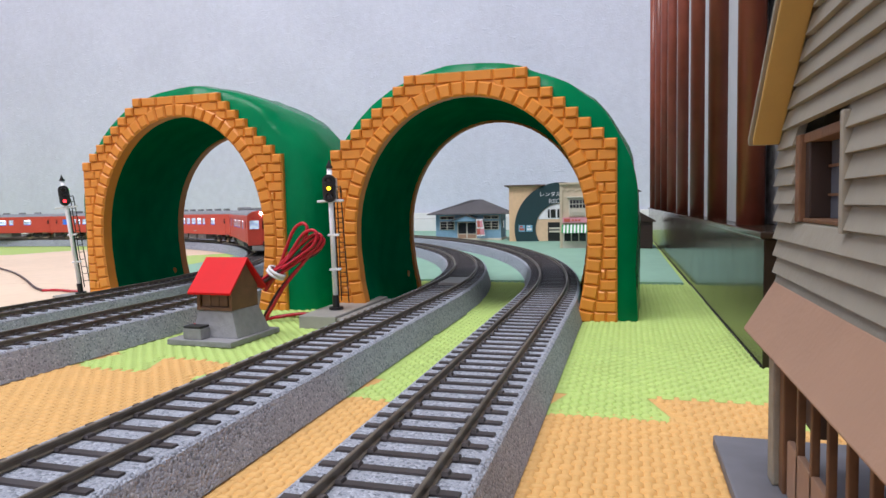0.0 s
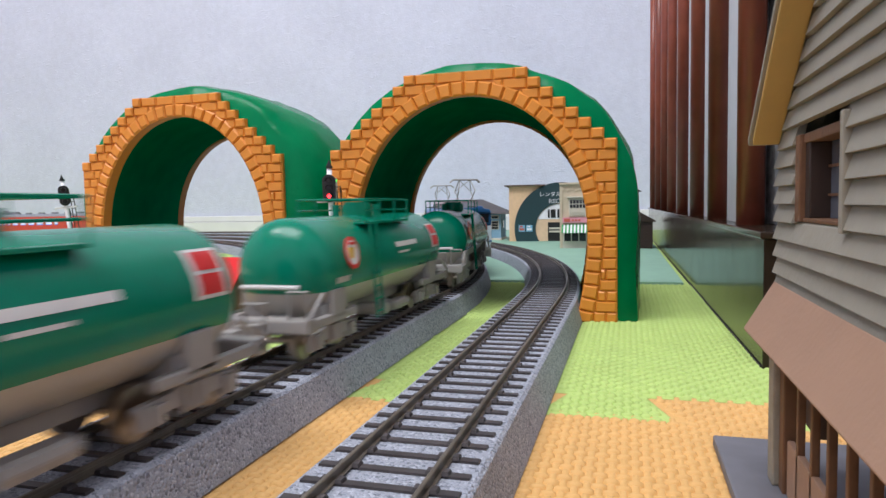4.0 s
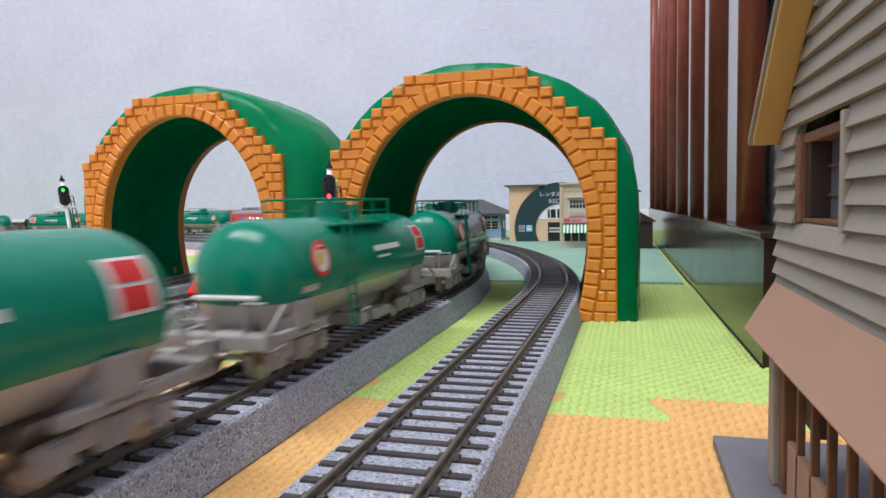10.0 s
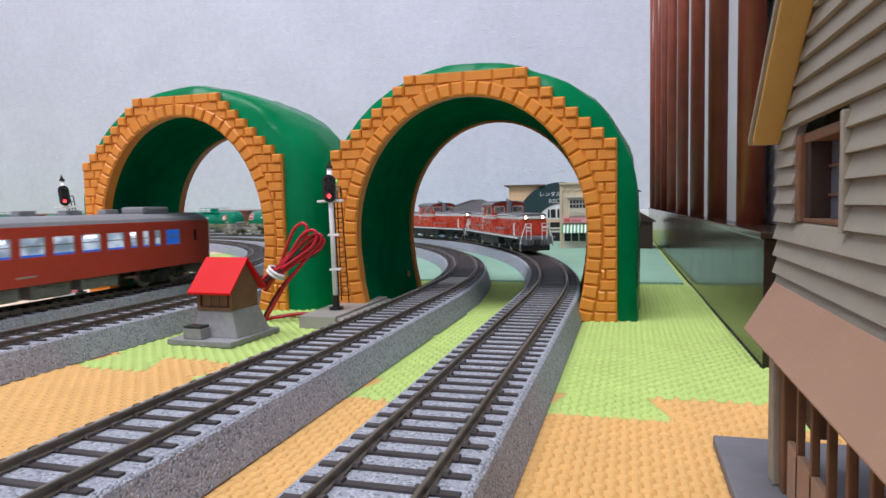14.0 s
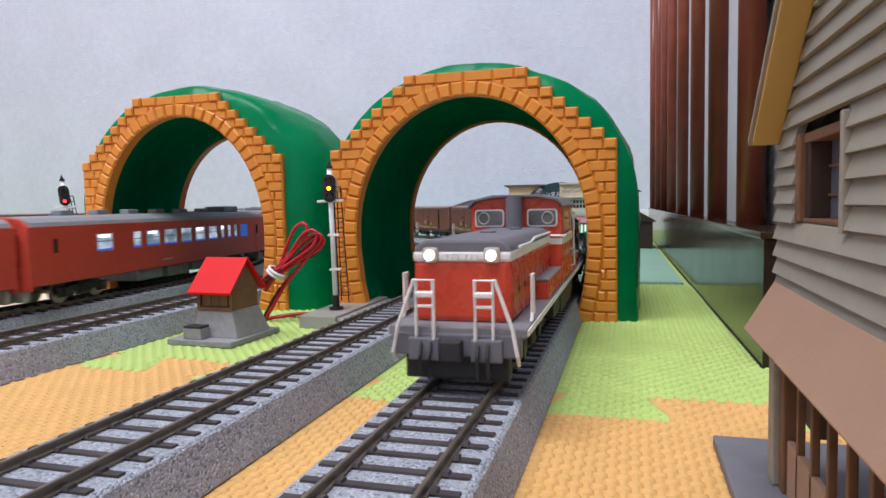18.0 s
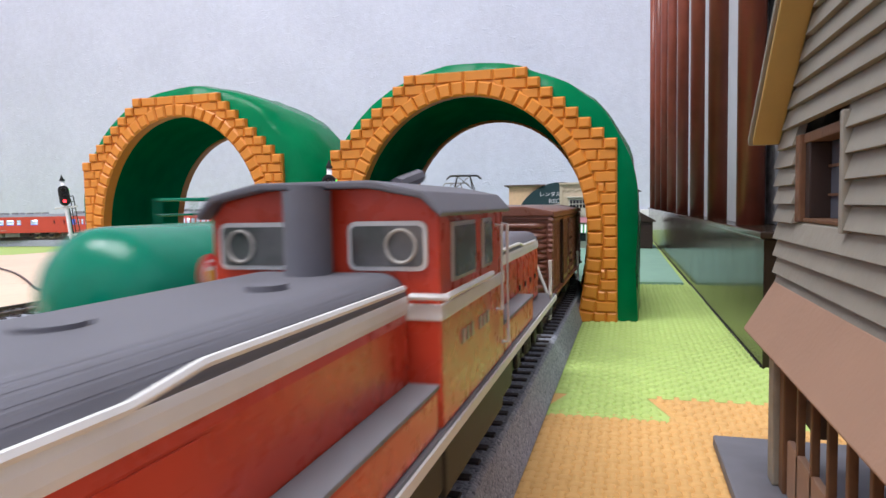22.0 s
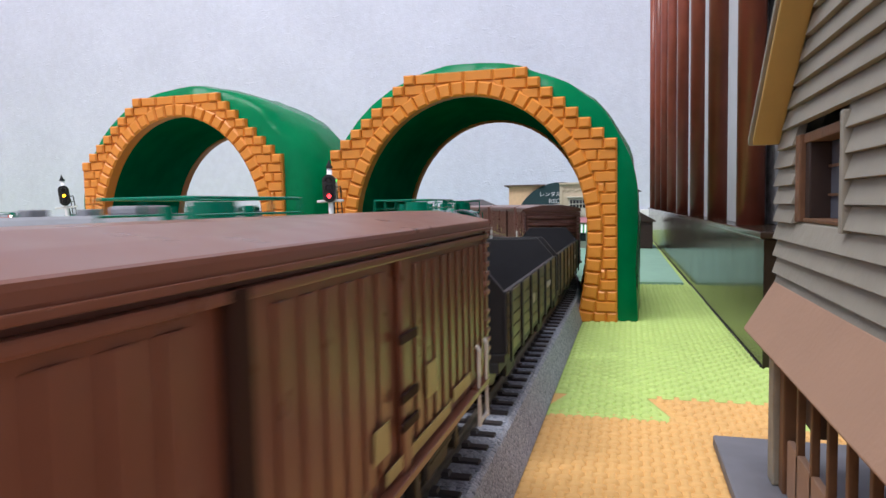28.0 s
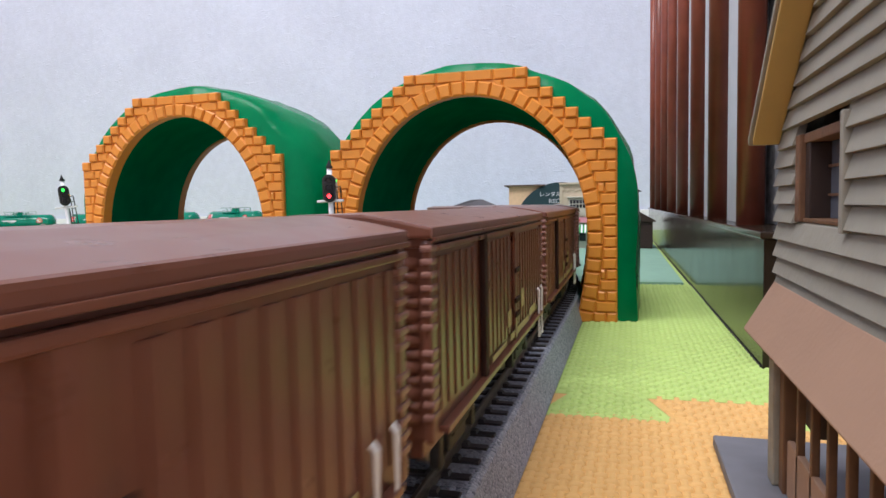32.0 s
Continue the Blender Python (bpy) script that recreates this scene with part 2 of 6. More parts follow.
def track(name, path, near):
    """A loop of track: ballast bed, two rails, sleepers; those of the near stretch are parts."""
    t = tagged(new(name), "looped model railway track on grey moulded ballast bed", "railway track", "loops of track")
    z = RAIL_Z - 0.0019
    bed = [(-0.0178, 0.0004), (0.0178, 0.0004), (0.0151, z - 0.0009), (0.0143, z - 0.0003), (-0.0143, z - 0.0003), (-0.0151, z - 0.0009)]
    part("ballast_bed", sweep(path, bed), BALLAST, t, "grey speckled moulded ballast")
    for side in (-1, 1):
        part("rail", sweep(path, [(u * 0.85 + side * HALF_GAUGE, v * 0.68 + z) for u, v in RAIL_SHAPE]), RAIL, t, "worn brown metal rail")
    one = bmesh.new()
    x, y, h = 0.0138, 0.00118, 0.00075
    lo = [one.verts.new(v) for v in ((-x, -y, -0.001), (x, -y, -0.001), (x, y, -0.001), (-x, y, -0.001))]
    hi = [one.verts.new(v) for v in ((-x + 3e-4, -y + 3e-4, h), (x - 3e-4, -y + 3e-4, h), (x - 3e-4, y - 3e-4, h), (-x + 3e-4, y - 3e-4, h))]
    for i in range(4):
        one.faces.new((lo[i], lo[(i + 1) % 4], hi[(i + 1) % 4], hi[i]))
    one.faces.new(hi)
    # rail chairs either side of each rail
    for cx in (-HALF_GAUGE - 0.0014, -HALF_GAUGE + 0.0014, HALF_GAUGE - 0.0014, HALF_GAUGE + 0.0014):
        b0 = [one.verts.new((cx + a * 0.0007, b * 0.0011, h)) for a, b in ((-1, -1), (1, -1), (1, 1), (-1, 1))]
        b1 = [one.verts.new((cx + a * 0.0005, b * 0.0008, h + 0.0006)) for a, b in ((-1, -1), (1, -1), (1, 1), (-1, 1))]
        for i in range(4):
            one.faces.new((b0[i], b0[(i + 1) % 4], b1[(i + 1) % 4], b1[i]))
        one.faces.new(b1)
    me = bpy.data.meshes.new("sleeper")
    one.to_mesh(me)
    one.free()
    me.materials.append(SLEEPER)
    rest_v, rest_f, base = [], [], [tuple(v.co) for v in me.vertices]
    faces = [tuple(p.vertices) for p in me.polygons]
    n = round(path.length / 0.0068)
    for i in range(n):
        s = i * path.length / n
        p, q = path.at(s), path.at(s + 0.002)
        m = pose(p.x, p.y, z - 0.0006, 0, 0, math.degrees(math.atan2(-(q - p).x, (q - p).y)))
        if s < near or s > path.length - 0.02:
            share("sleeper", me, t, m)
        else:
            k = len(rest_v)
            rest_v += [tuple(m @ Vector(v)) for v in base]
            rest_f += [tuple(k + j for j in f) for f in faces]
    rm = bpy.data.meshes.new("far_sleepers")
    rm.from_pydata(rest_v, [], rest_f)
    rm.materials.append(SLEEPER)
    o = new("far_sleepers", rm)
    o.parent = t
    tagged(o, kind="stuff")
    return t


# ---- the room ----
def slab(name, spec, mat, label, category, bevel=0.0):
    return tagged(part(name, boxes(spec, bevel=bevel), mat), label, category, kind="structure")


WALL_Y = 1.34
slab("floor", (-2.6, 1.2, -2.0, WALL_Y, -0.03, -0.0105), FLOORING, "brown wooden floor under the foam mats", "floor")
slab("wall_back", (-2.7, 1.3, WALL_Y, WALL_Y + 0.1, -0.03, 2.4), WALLPAPER, "pale blue-grey wall covered with rough wallpaper", "wall")
slab("wall_left", (-2.7, -2.6, -2.0, WALL_Y, -0.03, 2.4), WALLPAPER, "pale wallpapered wall", "wall")
slab("wall_right", (1.2, 1.3, -2.0, WALL_Y, -0.03, 2.4), WALLPAPER, "pale wallpapered wall", "wall")
slab("wall_front", (-2.7, 1.3, -2.1, -2.0, -0.03, 2.4), WALLPAPER, "pale wallpapered wall", "wall")
slab("ceiling", (-2.7, 1.3, -2.1, WALL_Y + 0.1, 2.4, 2.5), CEILING, "plain white ceiling", "ceiling")
base = tagged(new("baseboard"), "white moulded skirting board along the wall", "baseboard", kind="structure")
part("board", boxes((-2.6, 1.2, WALL_Y - 0.012, WALL_Y - 0.0005, -0.0105, 0.026), bevel=0.001), WHITE_TRIM, base)
part("top_moulding", boxes((-2.6, 1.2, WALL_Y - 0.008, WALL_Y - 0.0005, 0.0265, 0.040), bevel=0.002), WHITE_TRIM, base)


# ---- foam mats ----
def mat_sheet(name, outline, mat, label, top=0.0):
    bm = prism(outline, "z", -0.010, top)
    return tagged(part(name, bm, mat), label, "foam mat", "jigsaw foam floor mats", kind="structure")


def skew(x, y):
    return y + max(0.0, -0.05 - x) * 0.12


def seam(x0, w, y_low, y_high, n_tooth):
    """A jigsaw edge of dovetail teeth; the even ones reach low."""
    pts = []
    for i in range(n_tooth):
        a = x0 + i * w
        low = i % 2 == 0
        lo, fl = (y_low, 0.0034) if low else (y_high, 0.0034)
        pts += [(a - fl, skew(a, lo)), (a + w * 0.5, skew(a + w * 0.5, lo + (-0.0006 if low else 0.0006))), (a + w + fl, skew(a + w, lo))]
    return pts


SEAM = seam(-0.0205 - 0.0287 * 10, 0.0287, 0.1680, 0.1880, 15)
ORANGE_EDGE = [(-0.3075, -0.5), (0.1230, -0.5)] + SEAM[::-1]
LIME_EDGE = SEAM + [(0.1230, 0.4515), (-0.3075, 0.4515)]
orange_mat = mat_sheet("foam_mat", ORANGE_EDGE, ORANGE_MAT, "orange foam floor mat with woven relief")
lime_mat = mat_sheet("foam_mat", [(x, y + 0.0004) if i < len(SEAM) else (x, y) for i, (x, y) in enumerate(LIME_EDGE)], LIME_MAT, "lime green foam floor mat with woven relief")


def inside(x, y, poly):
    hit = False
    for (xa, ya), (xb, yb) in zip(poly, poly[1:] + poly[:1]):
        if (ya > y) != (yb > y) and x < (xb - xa) * (y - ya) / (yb - ya) + xa:
            hit = not hit
    return hit


NEAR_TRACK = np.array([(p.x, p.y) for path in (LOOP_A, LOOP_B, LOOP_C1, LOOP_C2) for p in path.pts if p.y < 0.50 and p.x > -0.36])


def near_track(x, y):
    """Whether the mat lies pressed flat under a ballast bed."""
    return float(np.min(np.hypot(NEAR_TRACK[:, 0] - x, NEAR_TRACK[:, 1] - y))) < 0.0182


def weave(mat_ob, poly, material_, x0, x1, y0, y1):
    """The mat's raised basket weave: low strands along y under wide bars across, staggered from column to column."""
    w, p = 0.0023, 0.0054
    verts, faces = [], []

    def pad(x, y, hx, hy, z0, z1):
        k = len(verts)
        for s, t, z in ((1, 1, z0), (0.82, 0.80, z0 + (z1 - z0) * 0.65), (0.45, 0.40, z1)):
            verts.extend(((x - hx * s, y - hy * t, z), (x + hx * s, y - hy * t, z), (x + hx * s, y + hy * t, z), (x - hx * s, y + hy * t, z)))
        for r in (0, 4):
            for i in range(4):
                faces.append((k + r + i, k + r + (i + 1) % 4, k + r + 4 + (i + 1) % 4, k + r + 4 + i))
        faces.append((k + 8, k + 9, k + 10, k + 11))

    for c in range(int((x1 - x0) / w)):
        x = x0 + c * w
        for r in range(int((y1 - y0) / p)):
            y = y0 + (r + 0.5 * (c % 2)) * p
            if not all(inside(x + dx, y + dy, poly) for dx in (-0.0015, 0.0015) for dy in (-0.0007, 0.0007)):
                continue
            if near_track(x, y):
                continue
            pad(x, y, 0.70 * w, 0.00075, -0.0002, 0.00085)
            pad(x, y + p / 2, 0.34 * w, p * 0.44, -0.0002, 0.00055)
    me = bpy.data.meshes.new("weave")
    me.from_pydata(verts, [], faces)
    me.materials.append(material_)
    for f in me.polygons:
        f.use_smooth = True
    o = new("weave", me)
    o.parent = mat_ob
    tagged(o, kind="stuff")


weave(orange_mat, ORANGE_EDGE, ORANGE_MAT, -0.30, 0.075, 0.045, 0.24)
weave(lime_mat, LIME_EDGE, LIME_MAT, -0.32, 0.075, 0.158, 0.452)
mat_sheet("foam_mat", [(-0.392, 0.4525), (0.0345, 0.4525), (0.030, 0.86), (-0.02, 1.34), (-0.48, 1.34), (-0.462, 0.86), (-0.461, 0.741), (-0.434, 0.636), (-0.4195, 0.544)], TEAL_MAT, "teal green smooth foam mat", 0.0015)
mat_sheet("foam_mat", [(0.035, 0.4520), (0.30, 0.4520), (0.30, 1.34), (-0.0195, 1.34), (0.0305, 0.86)], LIME_MAT, "lime green foam floor mat edge strip")
mat_sheet("foam_mat", [(-1.9, 0.4005), (-0.3085, 0.4005), (-0.3085, 0.4515), (-0.3925, 0.4515), (-0.3950, 0.460), (-0.461, 0.560), (-0.5195, 0.674), (-0.4635, 0.742), (-0.4635, 0.859), (-0.62, 0.879), (-0.776, 0.768), (-0.801, 0.674), (-1.9, 0.62)], BEIGE_MAT, "beige foam floor mat")
mat_sheet("foam_mat", [(-0.3935, 0.4605), (-0.4205, 0.544), (-0.435, 0.636), (-0.462, 0.7405), (-0.5185, 0.673), (-0.460, 0.559)], LIME_MAT, "lime green foam floor mat strip")
mat_sheet("foam_mat", [(-0.4635, 0.8605), (-0.482, 1.34), (-1.9, 1.34), (-1.9, 0.6215), (-0.802, 0.6755), (-0.777, 0.7695), (-0.62, 0.8805)], LIME_MAT, "lime green foam floor mat")
mat_sheet("foam_mat", [(-2.5, -1.2), (-0.3085, -1.2), (-0.3085, 0.40), (-2.5, 0.40)], BEIGE_MAT, "beige foam floor mat")

track("track_outer", LOOP_B, 1.25)
track("track_second", LOOP_A, 0.95)
track("track_third", LOOP_C2, 0.45)
track("track_inner", LOOP_C1, 0.45)


# ---- toy tunnels ----
def arch(w, z_spring, z_top, n, base_in=0.0):
    """Half-ellipse arch over legs that draw in at the foot: points (x, z) from the left foot to the right foot."""
    pts = [(-w + base_in, 0.0), (-w + base_in * 0.35, z_spring * 0.4), (-w, z_spring * 0.8)]
    for i in range(n + 1):
        a = math.pi * (1 - i / n)
        pts.append((w * math.cos(a), z_spring + (z_top - z_spring) * math.sin(a)))
    return pts + [(w, z_spring * 0.8), (w - base_in * 0.35, z_spring * 0.4), (w - base_in, 0.0)]


def brick_mesh(name, corners, depth, mat, bevel=0.0007):
    """A pillow-edged block: four (x, z) corners pushed forward to -depth."""
    bm = bmesh.new()
    c = [Vector((x, 0.0, z)) for x, z in corners]
    mid = sum(c, Vector()) / 4
    lo = [bm.verts.new(v) for v in c]
    md = [bm.verts.new(v + Vector((0, -depth + bevel, 0))) for v in c]
    hi = [bm.verts.new(v + (mid - v).normalized() * bevel * 1.3 + Vector((0, -depth, 0))) for v in c]
    for a, b in ((lo, md), (md, hi)):
        for i in range(4):
            bm.faces.new((a[i], a[(i + 1) % 4], b[(i + 1) % 4], b[i]))
    bm.faces.new(hi)
    bmesh.ops.recalc_face_normals(bm, faces=bm.faces[:])
    me = bpy.data.meshes.new(name)
    bm.to_mesh(me)
    bm.free()
    me.materials.append(mat)
    return me


def tunnel(m, wide, shear, seed, bulge):
    """A green plastic hill on an orange brick portal at each end. Local x across, y along, front at y = 0; the hill bends aside by shear and bulges to the right."""
    t = thing("toy_tunnel", "glossy green plastic toy tunnel with orange brick portals", "toy tunnel", "toy tunnels", m)
    L = 0.104
    rnd = random.Random(seed)
    W, SP, TOP, RING, OUT = 0.0575 * wide, 0.042, 0.1076, 0.0066, 0.0704 * wide
    ring_in = arch(W, SP, TOP, 30, 0.0052)
    steps = 7
    sx, sz, z_step = (OUT - 0.0302 * wide) / steps, 0.00492, 0.0842
    out = [(-OUT, 0.0), (-OUT, z_step)]
    for j in range(steps):
        out += [(-OUT + sx * (j + 1), z_step + sz * j), (-OUT + sx * (j + 1), z_step + sz * (j + 1) - 0.0001)]
    out += [(-OUT + sx * steps, z_step + sz * steps)]
    out = out + [(-x, z) for x, z in out[::-1]]
    for y0, y1, mat, lab, dx in ((-0.003, 0.003, ORANGE_BRICK, "orange portal plate", 0.0), (L - 0.003, L + 0.003, ORANGE_SHADED, "rear portal plate, its orange darkened for shade", -shear * L)):
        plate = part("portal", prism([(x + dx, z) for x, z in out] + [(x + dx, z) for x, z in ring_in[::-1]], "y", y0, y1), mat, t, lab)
        # arch stones all round the opening
        full = arch(W, SP, TOP, 200, 0.0052)
        seg = [0.0]
        for a, b in zip(full, full[1:]):
            seg.append(seg[-1] + math.hypot(b[0] - a[0], b[1] - a[1]))

        def on(s, off):
            s = min(max(s, 0.0), seg[-1] - 1e-6)
            i = int(np.searchsorted(seg, s, side="right")) - 1
            a, b = full[i], full[i + 1]
            k = (s - seg[i]) / max(1e-9, seg[i + 1] - seg[i])
            d = Vector((b[0] - a[0], b[1] - a[1])).normalized()
            return (a[0] + (b[0] - a[0]) * k - d.y * off + dx, max(0.0, a[1] + (b[1] - a[1]) * k + d.x * off))

        n = 46
        for i in range(n):
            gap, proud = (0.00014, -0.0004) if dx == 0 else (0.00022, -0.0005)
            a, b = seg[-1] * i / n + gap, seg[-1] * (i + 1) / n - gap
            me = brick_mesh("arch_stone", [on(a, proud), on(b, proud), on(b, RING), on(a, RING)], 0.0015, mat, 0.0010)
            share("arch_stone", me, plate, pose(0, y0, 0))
        if dx:
            continue
        # coursed bricks beside the arch, and the stepped blocks above
        rows = 17
        h = z_step / rows
        for r in range(rows + steps):
            if r < rows:
                za, zb, xo = r * h, (r + 1) * h, OUT
            else:
                j = r - rows
                za, zb, xo = z_step + sz * j, z_step + sz * (j + 1), OUT - sx * (j + 1)
            zm = (za + zb) / 2
            xin = 0.0
            if zm < TOP + RING - 0.0006:
                xs_ = [abs(on(s, RING + 0.0002)[0]) for s in np.linspace(0, seg[-1] / 2, 240) if abs(on(s, RING + 0.0002)[1] - zm) < 0.0014]
                xin = min(xs_) if xs_ else 0.0
            for side in (-1, 1):
                x, cut = xo, 0.0058 if r >= rows - 1 else (0.0085 if r % 2 else 0.0050)
                while x > xin + 0.0012:
                    xe = max(xin, x - cut * (1 if r >= rows - 1 and x == xo else rnd.uniform(0.95, 1.1)))
                    if xe - xin < (0.0056 if xin == 0.0 else 0.0022):
                        xe = xin
                    g = 0.00013
                    me = brick_mesh("brick", [(side * (xe + g), za + g), (side * (x - g), za + g), (side * (x - g), zb - g), (side * (xe + g), zb - g)], 0.0018 if x == xo and r >= rows - 1 else 0.0011, mat, 0.0008)
                    share("brick", me, plate, pose(0, y0, 0))
                    x = xe
                    cut = 0.0105
    bm = bmesh.new()
    nr = 20
    rings, rin = [], []
    for j in range(nr + 1):
        y = -0.0012 + (L - 0.0016) * j / nr
        f = math.sin(math.pi * j / nr) ** 0.7
        dx = -shear * y
        prof = [(x + 0.0028, z) for x, z in arch(OUT + 0.0055 + 0.0012 * f, 0.058, 0.1225 + 0.0030 * f + bulge * 0.08 * f, 60)]
        ring = []
        for x, z in prof:
            b = (0.3 + 0.7 * f) * (0.0030 * noise.noise(Vector((x * 55, y * 40 + seed, z * 55))) + 0.0013 * noise.noise(Vector((x * 150, y * 150 + seed * 3, z * 45))))
            sgn = 1 if x > 0 else -1
            up = min(1.0, max(0.0, (z - 0.05) / 0.04))
            out_by = bulge * f * max(0.0, x) / OUT
            ring.append(bm.verts.new((x + dx + out_by + b * sgn * min(1, abs(x) / 0.03), y, z + b * up)))
        rings.append(ring)
        rin.append([bm.verts.new((x + dx, y, z)) for x, z in arch(W + 0.0016, SP, TOP + 0.0015, 60, 0.0045)])
    for a, b in zip(rings, rings[1:]):
        for k in range(len(a) - 1):
            bm.faces.new((a[k], a[k + 1], b[k + 1], b[k]))
    for R in (0, nr):
        for k in range(len(rin[0]) - 1):
            bm.faces.new((rin[R][k], rin[R][k + 1], rings[R][k + 1], rings[R][k]))
    bmesh.ops.recalc_face_normals(bm, faces=bm.faces[:])
    part("shell", bm, GREEN_SHELL, t, "glossy wrinkled dark green plastic shell", smooth=True)
    # Separate inner sheet that carries the tunnel's shade in its colour.
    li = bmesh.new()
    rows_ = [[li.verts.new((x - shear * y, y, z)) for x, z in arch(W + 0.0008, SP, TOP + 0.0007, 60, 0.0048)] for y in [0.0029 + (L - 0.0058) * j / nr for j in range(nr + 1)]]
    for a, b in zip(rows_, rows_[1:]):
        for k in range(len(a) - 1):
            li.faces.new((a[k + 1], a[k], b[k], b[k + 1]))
    part("lining", li, GREEN_SHADED, t, "matt green inside with the shade in its colour", smooth=True)
    for yy, zz in ((L * 0.82, 0.012), (L * 0.78, 0.072)):
        part("screw_boss", rods(((-W - shear * yy - 0.0003, yy, zz), (-W - shear * yy + 0.0022, yy, zz), 0.0022), n=14), ORANGE_SHADED if zz < 0.05 else GREEN_SHELL, t, "moulded screw boss")
    return t


tunnel(pose(-0.0755, 0.308, 0.0), 1.0, 0.06, 3, 0.002)
tunnel(pose(-0.2415, 0.313, 0.0), 0.925, 0.29, 8, 0.026)


# ---- lacquered board with upright bars ----
def board_x(y):
    return 0.0416 - 0.0127 * (y - 0.23)


screen = thing("lacquered_screen", "dark glossy lacquered board with a row of brown upright bars", "screen")
part("base_board", prism([(board_x(0.228), 0.228), (board_x(0.228) + 0.012, 0.228), (board_x(1.10) + 0.012, 1.10), (board_x(1.10), 1.10)], "z", -0.010, 0.0425, 0.0006), LACQUER, screen, "mirror-glossy dark base board")
part("top_lip", prism([(board_x(0.228) - 0.0014, 0.226), (board_x(0.228) + 0.03, 0.226), (board_x(1.10) + 0.03, 1.102), (board_x(1.10) - 0.0014, 1.102)], "z", 0.0426, 0.0450, 0.0005), LACQUER, screen)
part("foot_strip", prism([(board_x(0.228) - 0.0005, 0.229), (board_x(0.228) - 0.0001, 0.229), (board_x(1.10) - 0.0001, 1.099), (board_x(1.10) - 0.0005, 1.099)], "z", -0.009, 0.0010), BLACK_EDGE, screen)
BARS = (0.2872, 0.3774, 0.4700, 0.5760, 0.6910, 0.8020, 0.9286, 1.0847)
for y, far in zip(BARS, BARS[1:] + (1.10,)):
    x = board_x(y) + 0.0062
    part("bar", rods(((x, y, 0.0448), (x, y, 0.46), 0.0053), n=24), BAR_BROWN, screen, "reddish brown lacquered bar", smooth=True)
    part("pale_strip", boxes((x - 0.0004, x + 0.0006, y + 0.0060, y + 0.0060 + (far - y) * 0.62, 0.0452, 0.46)), PALE_STRIP, screen, "pale strip between the bars")
part("backing", boxes((0.0, 0.006, 0.075, 0.875, 0.0452, 0.46), m=pose(board_x(0.23) + 0.0150, 0.228, 0, 0, 0, 0.73)), PALE_WALL_PAPER, screen, "pale backing panel")
part("felt_panel", boxes((0.0, 0.006, 0.0, 0.0745, 0.0452, 0.46), m=pose(board_x(0.23) + 0.0150, 0.228, 0, 0, 0, 0.73)), GREY_FELT, screen, "grey granular felt panel")


# ---- rolling stock: local y along the loop's way, z = 0 on the rail ----
def rounded(cx, cz, hx, hz, r):
    # outline of a rectangle with round corners
    pts = []
    for k, (sx, sz) in enumerate(((1, 1), (-1, 1), (-1, -1), (1, -1))):
        for j in range(5):
            a = math.pi / 2 * (k + j / 4)
            pts.append((cx + sx * (hx - r) + r * math.cos(a), cz + sz * (hz - r) + r * math.sin(a)))
    return pts


def paint(name, c, rough=0.42, **k):
    return material(name, c, rough, vary=k.pop("vary", 0.08), scale=k.pop("scale", 250), **k)


LOCO_RED = paint("engine_red_paint", (0.56, 0.056, 0.026), 0.28)
LOCO_GREY = paint("engine_grey_roof", (0.14, 0.14, 0.16), 0.6)
DECK_GREY = paint("deck_grey", (0.19, 0.19, 0.205), 0.6)
WHITE_PAINT = paint("white_paint", (0.72, 0.72, 0.70), 0.45)
RAILCAR_RED = paint("railcar_red_paint", (0.56, 0.068, 0.042), 0.4)
ROOF_GREY = paint("railcar_roof_grey", (0.24, 0.25, 0.27), 0.65)
EF_BLUE = paint("electric_blue_paint", (0.022, 0.120, 0.300), 0.32)
EF_ROOF = paint("electric_roof_grey", (0.42, 0.42, 0.42), 0.5)
EF_PALE = paint("electric_pale_blue_paint", (0.66, 0.75, 0.80), 0.35)
EF_CREAM = paint("cream_door_paint", (0.70, 0.58, 0.24), 0.45)
TANK_GREEN = paint("tank_green_paint", (0.0, 0.200, 0.118), 0.22, spec=0.3)
TANK_GREY = paint("tank_grey_paint", (0.42, 0.40, 0.36), 0.4)
STEEL_GREY = paint("underframe_grey", (0.32, 0.305, 0.285), 0.5)
UNDER_DARK = paint("dark_underfloor_grey", (0.20, 0.20, 0.20), 0.55, vary=0.25)
BLACK = paint("black_underframe", (0.018, 0.018, 0.018), 0.6, vary=0.3)
GONDOLA_BLACK = paint("gondola_black", (0.012, 0.012, 0.014), 0.5, vary=0.3)
WAGON_BROWN = paint("wagon_brown_paint", (0.170, 0.064, 0.040), 0.30, spec=0.5)
# Markings; their yellow is the mat's reflection put into the paint.
REFLECTED_YELLOW = paint("reflected_yellow_marking", (0.42, 0.36, 0.16), 0.5)
WAGON_DARK = paint("dark_door_edge", (0.030, 0.012, 0.009), 0.7, spec=0.2)
# Body-brown studs, made paler to hold the highlight they catch.
WAGON_STUD = paint("highlit_stud", (0.27, 0.135, 0.105), 0.35)
# Brown planks with the lime mat's reflection mixed into the colour.
WAGON_PLANK = paint("lime_lit_plank_brown", (0.10, 0.085, 0.045), 0.40, vary=0.2)
WHEEL_STEEL = material("wheel_steel", (0.40, 0.34, 0.27), 0.35, 0.9, vary=0.2, scale=500)
DARK_GLASS = material("dark_glass", (0.02, 0.022, 0.026), 0.08, vary=0.2, scale=100)
